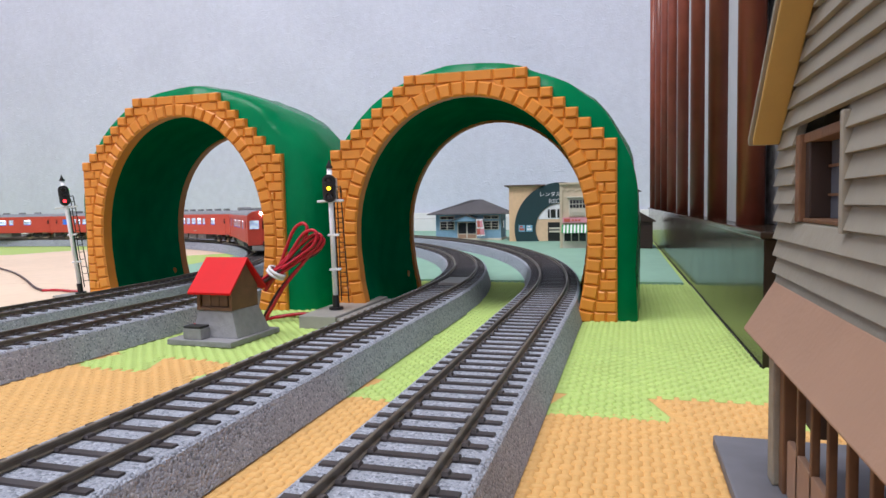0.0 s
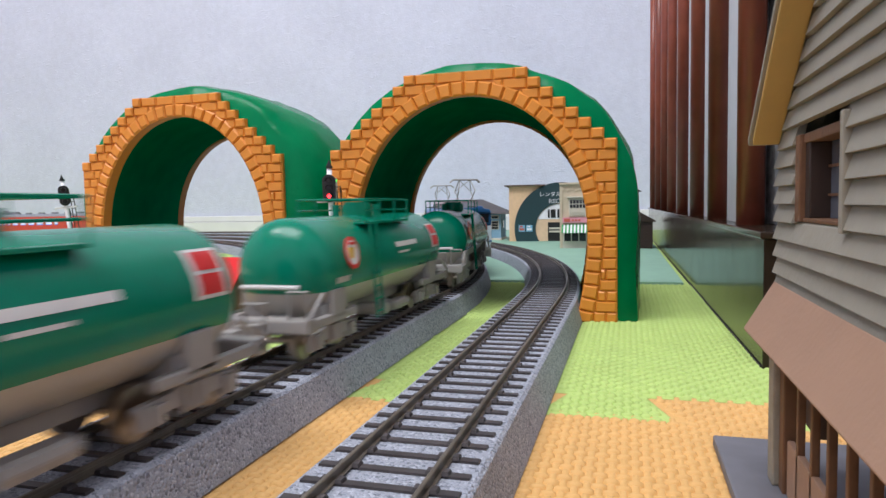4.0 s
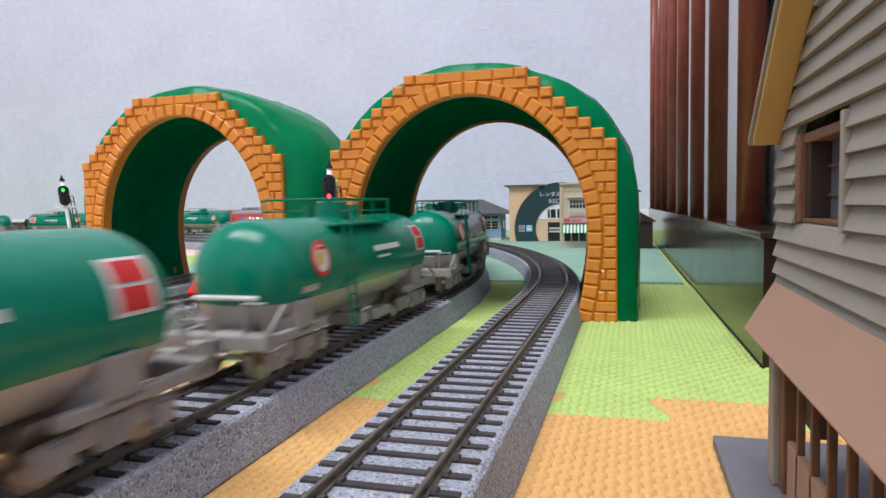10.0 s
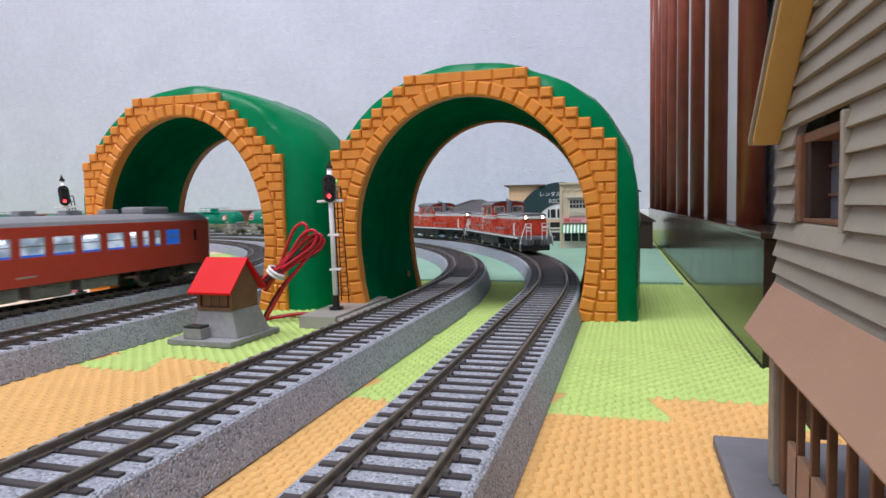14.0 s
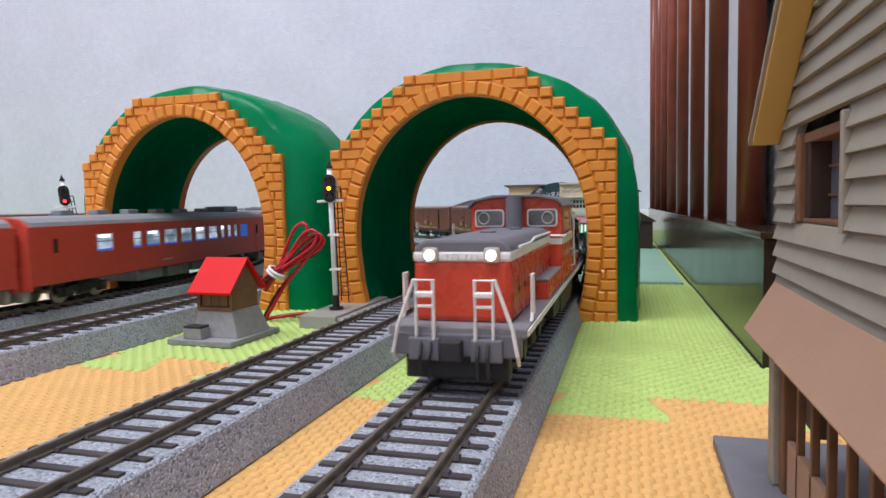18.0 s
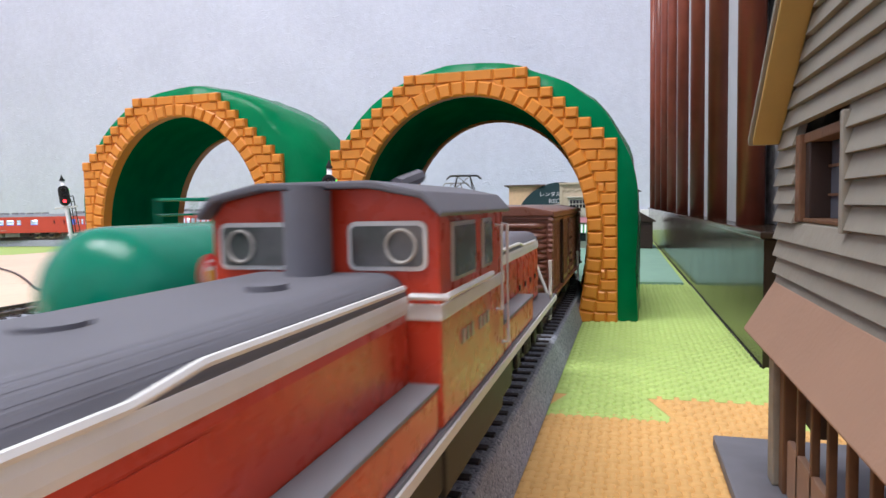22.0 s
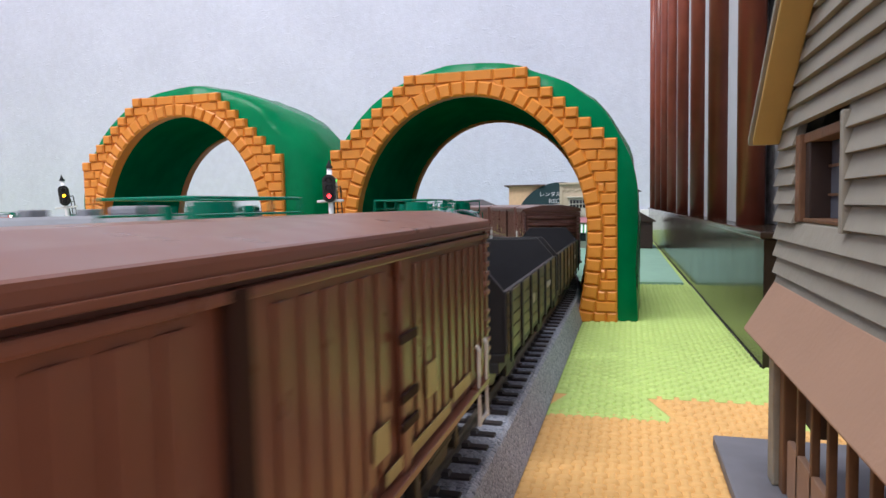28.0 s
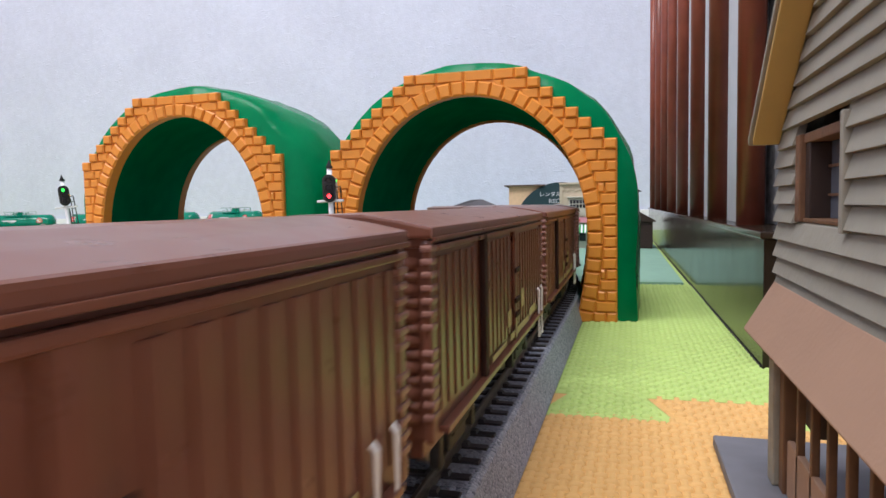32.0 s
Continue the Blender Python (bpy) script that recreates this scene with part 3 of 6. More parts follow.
# Opaque pane; its mottled grey stands for the lit cab behind clear glass.
CAB_GLASS = material("cab_glass_lit_grey", (0.13, 0.13, 0.13), 0.06, vary=0.6, scale=160)
LAMP_CASE = paint("pale_lamp_case", (0.42, 0.38, 0.36), 0.4)
LAMP_ON = glow("headlamp_glow", (1.0, 0.84, 0.58), 5.0)
LAMP_WHITE = glow("headlamp_white_glow", (1.0, 0.85, 0.9), 10.0)
WINDOW_LIT = glow("lit_window", (0.42, 0.52, 0.70), 0.6)
lit_nodes, lit_links = WINDOW_LIT.node_tree.nodes, WINDOW_LIT.node_tree.links
lit_noise = lit_nodes.new("ShaderNodeTexNoise")
lit_noise.inputs["Scale"].default_value, lit_noise.inputs["Detail"].default_value = 170, 3
lit_ramp = lit_nodes.new("ShaderNodeValToRGB")
lit_ramp.color_ramp.elements[0].position, lit_ramp.color_ramp.elements[0].color = 0.38, (0.06, 0.13, 0.17, 1)
lit_ramp.color_ramp.elements[1].position, lit_ramp.color_ramp.elements[1].color = 0.60, (0.72, 0.82, 1.0, 1)
lit_place = lit_nodes.new("ShaderNodeTexCoord")
lit_links.new(lit_place.outputs["Object"], lit_noise.inputs["Vector"])
lit_links.new(lit_noise.outputs["Fac"], lit_ramp.inputs["Fac"])
lit_links.new(lit_ramp.outputs["Color"], lit_nodes["Principled BSDF"].inputs["Emission Color"])
WINDOW_BLUE = glow("blue_curtain_window", (0.02, 0.13, 0.6), 0.45)
WINDOW_LAMP = glow("window_lamp_strip", (0.85, 0.93, 1.0), 4.0)
LABEL_RED = paint("label_red", (0.62, 0.03, 0.03), 0.4)
LABEL_YELLOW = paint("label_yellow", (0.75, 0.45, 0.04), 0.4)


def wheelset(parent, y, mat=WHEEL_STEEL, r=0.0054):
    part("wheelset", rods(((-0.0088, y, r), (-0.0064, y, r), r), ((0.0064, y, r), (0.0088, y, r), r), ((-0.0125, y, r), (0.0125, y, r), 0.0010), n=20), mat, parent, "turned metal wheelset")


def bogie(v, y, mat, base=0.0125, r=0.0054):
    b = part("bogie", boxes((-0.0108, 0.0108, y - 0.004, y + 0.004, 0.0050, 0.0105), bevel=0.0006), mat, v)
    for s in (-1, 1):
        # cast side frame: two axle boxes under a cranked bar with a spring nest in the middle
        o = [(-base - 0.0045, 0.0078), (-base - 0.0040, 0.0030), (-base + 0.0026, 0.0030), (-base + 0.0030, 0.0048), (-0.0040, 0.0048), (-0.0034, 0.0030), (0.0034, 0.0030),
             (0.0040, 0.0048), (base - 0.0030, 0.0048), (base - 0.0026, 0.0030), (base + 0.0040, 0.0030), (base + 0.0045, 0.0078), (0.0060, 0.0082), (0.0036, 0.0104), (-0.0036, 0.0104), (-0.0060, 0.0082)]
        fr = part("side_frame", prism([(y + u, w) for u, w in o], "x", *sorted((s * 0.0110, s * 0.0128)), 0.0004), mat, b)
        for k in (-1, 1):
            part("axle_box", boxes((*sorted((s * 0.0128, s * 0.0140)), y + k * base - 0.0020, y + k * base + 0.0020, 0.0034, 0.0074), bevel=0.0005), mat, fr)
        part("spring", rods(*[((s * 0.0134, y + q, 0.0042), (s * 0.0134, y + q, 0.0088), 0.0009) for q in (-0.0022, 0.0, 0.0022)], n=10), mat, fr)
    for k in (-1, 1):
        wheelset(b, y + k * base, r=r)
    return b


def coupler(v, y, d, mat):
    part("coupler", boxes((-0.0016, 0.0016, min(y, y + d * 0.010), max(y, y + d * 0.010), 0.0085, 0.0118), (-0.0025, 0.0025, min(y + d * 0.007, y + d * 0.0105), max(y + d * 0.007, y + d * 0.0105), 0.0078, 0.0125), bevel=0.0004), mat, v)


def grab(a, b, out, r=0.00035):
    """A handrail from a to b that stands off by out."""
    a, b, o = Vector(a), Vector(b), Vector(out)
    return tube([a, a + o, b + o, b], r, 6)


def sized(v, fx, fy, fz):
    """Brings a vehicle to its true width, length and height."""
    for p in v.children_recursive:
        p.data.transform(Matrix.Diagonal((fx, fy, fz, 1)))
    return v


def diesel(m=None):
    """A centre-cab diesel with a hood before and behind; both ends alike."""
    v = thing("diesel_locomotive", "red centre-cab diesel locomotive with white band and grey roof", "locomotive", "paired red locomotives")
    part("deck", boxes((-0.0178, 0.0178, -0.0990, 0.0990, 0.0128, 0.0150), bevel=0.0004), DECK_GREY, v, "grey running deck")
    for s in (-1, 1):
        part("deck_stripe", boxes((s * 0.0178, s * 0.0182, -0.0985, 0.0985, 0.0132, 0.0146)), WHITE_PAINT, v, "thin white deck edge")
    part("underframe", boxes((-0.0105, 0.0105, -0.086, 0.086, 0.0075, 0.0127), (-0.0160, 0.0160, -0.034, 0.034, 0.0050, 0.0127), (-0.0165, -0.0110, -0.020, 0.018, 0.0040, 0.0120), (0.0110, 0.0165, -0.016, 0.022, 0.0040, 0.0120), bevel=0.0006), BLACK, v, "black tanks and frame")
    for y in (-0.066, 0.0, 0.066):
        bogie(v, y, BLACK, 0.0135)
    for d in (-1, 1):
        def Y(a, b):
            return (min(d * a, d * b), max(d * a, d * b))
        hood = part("hood", boxes((-0.0129, 0.0129, *Y(0.0192, 0.0930), 0.0150, 0.0304), bevel=0.0014), LOCO_RED, v, "red engine hood")
        part("white_band", boxes((-0.01305, 0.01305, *Y(0.0192, 0.0932), 0.0298, 0.0324), bevel=0.0008), WHITE_PAINT, hood, "white painted band")
        top = prism([(-0.0128, 0.0318)] + [(-0.0088 - 0.0040 * math.cos(g), 0.0320 + 0.0032 * math.sin(g)) for g in [math.pi / 2 * q / 6 for q in range(7)]] + [(0.0088 + 0.0040 * math.cos(g), 0.0320 + 0.0032 * math.sin(g)) for g in [math.pi / 2 * (1 - q / 6) for q in range(7)]] + [(0.0128, 0.0318)], "y", *Y(0.0192, 0.0928), 0.0007)
        part("hood_roof", top, LOCO_GREY, hood, "grey hood roof with rounded shoulders")
        for s in (-1, 1):
            for q in range(4):
                part("side_door", boxes((*sorted((s * 0.0129, s * 0.01308)), *Y(0.0575 + q * 0.0085, 0.0652 + q * 0.0085), 0.0158, 0.0288), bevel=0.00008), LOCO_RED, hood)
                part("door_catch", boxes((*sorted((s * 0.01308, s * 0.0135)), *Y(0.0580 + q * 0.0085, 0.0588 + q * 0.0085), 0.0216, 0.0230), bevel=0.0001), BLACK, hood)
        part("hatch", rods(((0.003, d * 0.036, 0.0348), (0.003, d * 0.036, 0.0358), 0.0022), ((-0.002, d * 0.056, 0.0348), (-0.002, d * 0.056, 0.0356), 0.0026), n=20), LOCO_GREY, hood)
        for s in (-1, 1):
            part("hood_rail", tube([(s * 0.0133, d * 0.022, 0.0335), (s * 0.0133, d * 0.058, 0.0337), (s * 0.0133, d * 0.064, 0.0328), (s * 0.0133, d * 0.084, 0.0328)], 0.0004, 6), WHITE_PAINT, hood, "white handrail")
            lamp = part("headlamp", boxes((*sorted((s * 0.0060, s * 0.0102)), *Y(0.0922, 0.0942), 0.0296, 0.0334), bevel=0.0009), LAMP_CASE, hood, "pale headlamp housing")
            part("lens", rods(((s * 0.0081, d * 0.0942, 0.0315), (s * 0.0081, d * 0.0945, 0.0315), 0.0013), n=20), LAMP_ON if d < 0 else DARK_GLASS, lamp, "glowing headlamp" if d < 0 else "unlit headlamp")
            part("step_box", boxes((*sorted((s * 0.0130, s * 0.0172)), *Y(0.0205, 0.056), 0.0150, 0.0205), bevel=0.0004), LOCO_RED, v, "red battery box")
            part("step_top", boxes((*sorted((s * 0.0130, s * 0.0174)), *Y(0.0203, 0.0562), 0.0206, 0.0212), bevel=0.0002), DECK_GREY, v, "grey walkway top")
            x = s * 0.0158
            part("end_rail", merged(tube([(x, d * 0.099, 0.0065), (x, d * 0.1008, 0.0090), (x - s * 0.0012, d * 0.1005, 0.0150), (x - s * 0.0055, d * 0.1000, 0.0262), (x - s * 0.0105, d * 0.1000, 0.0262), (x - s * 0.0105, d * 0.1000, 0.0120)], 0.0005, 7),
                                    rods(((x - s * 0.0060, d * 0.1000, 0.0262), (x - s * 0.0060, d * 0.1, 0.0125), 0.0004), ((x - s * 0.0060, d * 0.1000, 0.0200), (x - s * 0.0105, d * 0.1000, 0.0200), 0.0004), ((x - s * 0.0060, d * 0.1000, 0.0228), (x - s * 0.0105, d * 0.1000, 0.0228), 0.0008), n=6)), WHITE_PAINT, v, "white bent handrail")
            part("corner_post", tube([(s * 0.0174, d * 0.090, 0.0150), (s * 0.0174, d * 0.0885, 0.0170), (s * 0.0174, d * 0.0885, 0.0265), (s * 0.0174, d * 0.0868, 0.0265), (s * 0.0174, d * 0.0868, 0.0165)], 0.0005, 6), WHITE_PAINT, v, "white grab post")
            part("brake_hose", tube([(s * 0.006, d * 0.1000, 0.0115), (s * 0.006, d * 0.1016, 0.0085), (s * 0.0062, d * 0.1016, 0.0030)], 0.0005, 6), BLACK, v)
            part("brake_hose", tube([(s * 0.0085, d * 0.1000, 0.0115), (s * 0.0085, d * 0.1014, 0.0085), (s * 0.0088, d * 0.1014, 0.0036)], 0.0005, 6), BLACK, v)
        part("buffer_beam", boxes((-0.0165, 0.0165, *Y(0.0970, 0.0994), 0.0080, 0.0135), (-0.0120, -0.0040, *Y(0.0990, 0.1004), 0.0070, 0.0125), (0.0040, 0.0120, *Y(0.0990, 0.1004), 0.0070, 0.0125), bevel=0.0005), LOCO_GREY, v, "grey buffer beam")
        part("snowplough", boxes((-0.0135, 0.0135, *Y(0.0955, 0.0985), 0.0022, 0.0085), bevel=0.0008), BLACK, v)
        coupler(v, d * 0.0935, d, BLACK)
        for x in (-0.0042, -0.0028, -0.0014, 0.0008, 0.0022, 0.0036):
            part("number_bar", boxes((x - 0.0006, x + 0.0006, *Y(0.0930, 0.0936), 0.0303, 0.0319)), WHITE_PAINT, hood)
        casing = part("exhaust_casing", rods(((0, d * 0.0224, 0.0310), (0, d * 0.0224, 0.0458), 0.0031), n=24), LOCO_GREY, v, "grey exhaust casing")
        part("pipe", rods(((0, d * 0.0224, 0.0450), (0, d * 0.0224, 0.0464), 0.0024), n=16), LOCO_GREY, casing)
    cab = part("cab", prism([(-0.0174, 0.0150), (0.0174, 0.0150), (0.0174, 0.0425), (0.0150, 0.0448), (0.008, 0.0462), (-0.008, 0.0462), (-0.0150, 0.0448), (-0.0174, 0.0425)], "y", -0.0193, 0.0193, 0.0004), LOCO_RED, v, "red driver's cab")
    part("cab_roof", prism([(-0.0186, 0.0428), (-0.0160, 0.0455), (-0.0085, 0.0470), (0.0085, 0.0470), (0.0160, 0.0455), (0.0186, 0.0428), (0.0182, 0.0422), (0.0155, 0.0446), (0.008, 0.0460), (-0.008, 0.0460), (-0.0155, 0.0446), (-0.0182, 0.0422)], "y", -0.0215, 0.0215, 0.0003), LOCO_GREY, cab, "curved grey roof")
    part("cab_band", boxes((-0.0177, 0.0177, -0.0196, 0.0196, 0.0290, 0.0312), bevel=0.0003), WHITE_PAINT, cab, "white band")
    part("roof_horn", rods(((0.006, -0.006, 0.0468), (0.006, 0.004, 0.0486), 0.0012), n=8), LOCO_GREY, cab)
    for d in (-1, 1):
        for s in (-1, 1):
            w = part("end_window", prism(rounded(s * 0.0101, 0.0386, 0.0057, 0.0032, 0.0012), "y", *sorted((d * 0.0190, d * 0.0198)), 0.0001), WHITE_PAINT, cab, "pale framed cab window")
            part("pane", prism(rounded(s * 0.0101, 0.0386, 0.0051, 0.0026, 0.0008), "y", *sorted((d * 0.0196, d * 0.0200)), 0), CAB_GLASS, w)
            ring = tube([(s * 0.0122 + 0.0021 * math.cos(g), d * 0.0201, 0.0386 + 0.0021 * math.sin(g)) for g in [2 * math.pi * k / 24 for k in range(25)]], 0.00025, 6)
            part("clear_view_ring", ring, TANK_GREY, w)
    for s in (-1, 1):
        for y0, y1 in ((-0.0150, -0.0030), (0.0020, 0.0082)):
            w = part("side_window", boxes((*sorted((s * 0.0174, s * 0.0179)), y0, y1, 0.0335, 0.0415), bevel=0.0002), TANK_GREY, cab, "pale framed side window")
            part("pane", boxes((*sorted((s * 0.0179, s * 0.0181)), y0 + 0.0005, y1 - 0.0005, 0.0341, 0.0409)), CAB_GLASS, w)
        for yy, za in ((0.0128, 0.0250), (0.0178, 0.0180)):
            part("side_handrail", grab((s * 0.0174, yy, za), (s * 0.0174, yy, 0.0400), (s * 0.0012, 0, 0), 0.0004), WHITE_PAINT, cab, "white upright handrail")
        part("waist_rail", tube([(s * 0.0133, -0.0200, 0.0322), (s * 0.0184, -0.0200, 0.0322), (s * 0.0184, 0.0060, 0.0322)], 0.0005, 6), WHITE_PAINT, cab, "white waist rail")
        for y in (-0.010, -0.0075, -0.005, 0.0, 0.0025, 0.005):
            part("label_bar", boxes((*sorted((s * 0.0174, s * 0.01765)), y, y + 0.0011, 0.0240, 0.0260)), TANK_GREY, cab)
    return v


def pantograph(v, y):
    p = part("pantograph", boxes((-0.0075, 0.0075, y - 0.008, y + 0.008, 0.0445, 0.0455), bevel=0.0003), STEEL_GREY, v, "raised grey pantograph")
    for s in (-1, 1):
        part("arm", rods(((s * 0.006, y - 0.007, 0.046), (s * 0.0068, y + 0.010, 0.0535), 0.00045), ((s * 0.0068, y + 0.010, 0.0535), (s * 0.0045, y + 0.001, 0.0620), 0.0004),
                         ((s * 0.006, y + 0.007, 0.046), (s * 0.0068, y - 0.010, 0.0535), 0.00045), ((s * 0.0068, y - 0.010, 0.0535), (s * 0.0045, y - 0.001, 0.0620), 0.0004), n=6), STEEL_GREY, p)
    part("brace", rods(((-0.0068, y + 0.010, 0.0535), (0.0045, y + 0.001, 0.062), 0.0003), ((0.0068, y + 0.010, 0.0535), (-0.0045, y + 0.001, 0.062), 0.0003), n=5), STEEL_GREY, p)
    for k in (-1, 1):
        part("contact_strip", tube([(-0.0125, y + k * 0.0025, 0.0600), (-0.0098, y + k * 0.0025, 0.0622), (0.0098, y + k * 0.0025, 0.0622), (0.0125, y + k * 0.0025, 0.0600)], 0.0006, 6), STEEL_GREY, p)


def electric():
    """A box-cab electric with two raised pantographs."""
    v = thing("electric_locomotive", "blue and pale blue electric locomotive with raised pantographs", "locomotive")
    h = 0.0945
    body = part("body_lower", boxes((-0.0174, 0.0174, -h, h, 0.0130, 0.0272), bevel=0.0010), EF_PALE, v, "pale blue lower body")
    part("blue_stripe", boxes((-0.01755, 0.01755, -h - 0.0002, h + 0.0002, 0.0150, 0.0160), bevel=0.0003), EF_BLUE, body, "thin blue stripe")
    up = part("body_upper", boxes((-0.0174, 0.0174, -h, h, 0.0270, 0.0376), bevel=0.0012), EF_BLUE, v, "dark blue upper body")
    part("roof", prism([(-0.0172, 0.0370), (-0.0155, 0.0393), (-0.009, 0.0403), (0.009, 0.0403), (0.0155, 0.0393), (0.0172, 0.0370)], "y", -h - 0.0015, h + 0.0015, 0.0004), EF_BLUE, v, "blue roof edge")
    mon = part("roof_monitor", boxes((-0.0125, 0.0125, -0.050, 0.050, 0.0398, 0.0462), bevel=0.0014), EF_ROOF, v, "grey louvred roof box")
    for k in range(8):
        y = -0.043 + k * 0.0112 + 0.008 * (k // 4)
        for s in (-1, 1):
            part("louvre", boxes((*sorted((s * 0.0125, s * 0.0128)), y - 0.0032, y + 0.0032, 0.0412, 0.0444)), BLACK, mon)
    for y in (-0.072, 0.072):
        pantograph(v, y)
    for s in (-1, 1):
        for k in range(7):
            y = -0.062 + k * 0.0207
            part("side_louvre", boxes((*sorted((s * 0.0174, s * 0.0177)), y - 0.0058, y + 0.0058, 0.0322, 0.0350)), DARK_GLASS, up)
        for e in (-1, 1):
            dr = part("crew_door", boxes((*sorted((s * 0.0174, s * 0.0178)), e * 0.083 - 0.0030, e * 0.083 + 0.0030, 0.0140, 0.0370), bevel=0.0002), EF_CREAM, body, "cream crew door")
            part("window", boxes((*sorted((s * 0.0178, s * 0.0180)), e * 0.083 - 0.0020, e * 0.083 + 0.0020, 0.0290, 0.0355)), DARK_GLASS, dr)
            part("cab_side_window", boxes((*sorted((s * 0.0174, s * 0.0178)), e * 0.0885 - 0.0020, e * 0.0885 + 0.0035, 0.0285, 0.0358)), DARK_GLASS, up)
        part("emblem_bar", boxes((*sorted((s * 0.0174, s * 0.0177)), -0.0132, -0.0076, 0.0318, 0.0335), (*sorted((s * 0.0174, s * 0.0177)), -0.0132, -0.0080, 0.0338, 0.0357)), WHITE_PAINT, up)
    for d in (-1, 1):
        for s in (-1, 1):
            w = part("cab_window", boxes((*sorted((s * 0.0055, s * 0.0155)), *sorted((d * h, d * (h + 0.0006))), 0.0290, 0.0365), bevel=0.0002), EF_BLUE, up)
            part("pane", boxes((*sorted((s * 0.0060, s * 0.0150)), *sorted((d * (h + 0.0006), d * (h + 0.0008))), 0.0295, 0.0360)), DARK_GLASS, w)
            part("tail_lamp", rods(((s * 0.0115, d * h, 0.0205), (s * 0.0115, d * (h + 0.0018), 0.0205), 0.0016), n=12), EF_PALE, body)
            part("step", boxes((*sorted((s * 0.0120, s * 0.0170)), *sorted((d * 0.088, d * 0.0945)), 0.0040, 0.0125), bevel=0.0004), STEEL_GREY, v)
            part("roof_horn", boxes((*sorted((s * 0.005, s * 0.011)), *sorted((d * 0.083, d * 0.093)), 0.0390, 0.0418), bevel=0.0008), EF_BLUE, v)
        part("end_door", boxes((-0.0042, 0.0042, *sorted((d * h, d * (h + 0.0007))), 0.0140, 0.0372), bevel=0.0002), EF_PALE, v, "pale end door")
        part("end_deck", boxes((-0.0150, 0.0150, *sorted((d * h, d * (h + 0.0065))), 0.0105, 0.0135), bevel=0.0005), EF_PALE, v)
        part("plate_bar", boxes((-0.0075, 0.0075, *sorted((d * (h + 0.0001), d * (h + 0.0009))), 0.0235, 0.0258)), STEEL_GREY, body)
        for x in (-0.013, -0.006, 0.006, 0.013):
            part("end_rail", rods(((x, d * (h + 0.006), 0.0135), (x, d * (h + 0.006), 0.0220), 0.0004), n=6), STEEL_GREY, v)
        coupler(v, d * (h + 0.004), d, STEEL_GREY)
    part("underframe", boxes((-0.0150, 0.0150, -0.090, 0.090, 0.0095, 0.0130), (-0.0150, 0.0150, -0.017, -0.003, 0.0045, 0.0110), (-0.0150, 0.0150, 0.006, 0.020, 0.0045, 0.0110), bevel=0.0006), STEEL_GREY, v, "grey underframe")
    for y in (-0.064, 0.0, 0.064):
        b = bogie(v, y, STEEL_GREY, 0.0150, 0.0062)
        for s in (-1, 1):
            part("equaliser", prism([(y - 0.0215, 0.0092), (y - 0.0215, 0.0050), (y - 0.0120, 0.0022), (y + 0.0120, 0.0022), (y + 0.0215, 0.0050), (y + 0.0215, 0.0092)], "x", *sorted((s * 0.0140, s * 0.0158)), 0.0005), STEEL_GREY, b, "pale grey bogie side")
            for q in (-0.0150, 0.0, 0.0150):
                part("brake_cylinder", rods(((s * 0.0156, y + q, 0.0060), (s * 0.0178, y + q, 0.0060), 0.0024), n=14), STEEL_GREY, b)
        part("brake_gear", boxes(*[(s * 0.0140 - 0.001, s * 0.0140 + 0.001, y + k * 0.0095 - 0.0030, y + k * 0.0095 + 0.0030, 0.0050, 0.0105) for s in (-1, 1) for k in (-1.9, -0.55, 0.55, 1.9)], bevel=0.0005), STEEL_GREY, b)
    return v


def tank_barrel(r, a, b, z, cut, upper, n=56):
    """A dished barrel from a to b along y, cut level at a height; its upper or its lower piece."""
    bm = bmesh.new()
    cap = [(0.0100 * math.sin(e), r * math.cos(e)) for e in [math.pi / 2 * (1 - k / 9) for k in range(10)]]
    prof = [(a - y, max(rr, 0.0)) for y, rr in cap] + [(b + y, max(rr, 0.0)) for y, rr in cap[::-1]]
    rings = []
    for y, rr in prof:
        rings.append([bm.verts.new((rr * math.cos(2 * math.pi * k / n), y, z + rr * math.sin(2 * math.pi * k / n))) for k in range(n)])
    for p, q in zip(rings, rings[1:]):
        for k in range(n):
            bm.faces.new((p[k], p[(k + 1) % n], q[(k + 1) % n], q[k]))
    bmesh.ops.remove_doubles(bm, verts=bm.verts[:], dist=1e-6)
    bmesh.ops.recalc_face_normals(bm, faces=bm.faces[:])
    bmesh.ops.bisect_plane(bm, geom=bm.verts[:] + bm.edges[:] + bm.faces[:], plane_co=(0, 0, cut), plane_no=(0, 0, 1), clear_inner=upper, clear_outer=not upper)
    return bm


def decal(r, y, z, w, ang0, ang1, n=8):
    """A thin curved sheet on a barrel."""
    bm = bmesh.new()
    rows = [[bm.verts.new((rr * math.cos(a), yy, z + rr * math.sin(a))) for a in [ang0 + (ang1 - ang0) * k / n for k in range(n + 1)]] for yy in (y - w / 2, y + w / 2) for rr in (r + 0.00022,)]
    for k in range(n):
        bm.faces.new((rows[0][k], rows[0][k + 1], rows[1][k + 1], rows[1][k]))
    bmesh.ops.recalc_face_normals(bm, faces=bm.faces[:])
    return bm


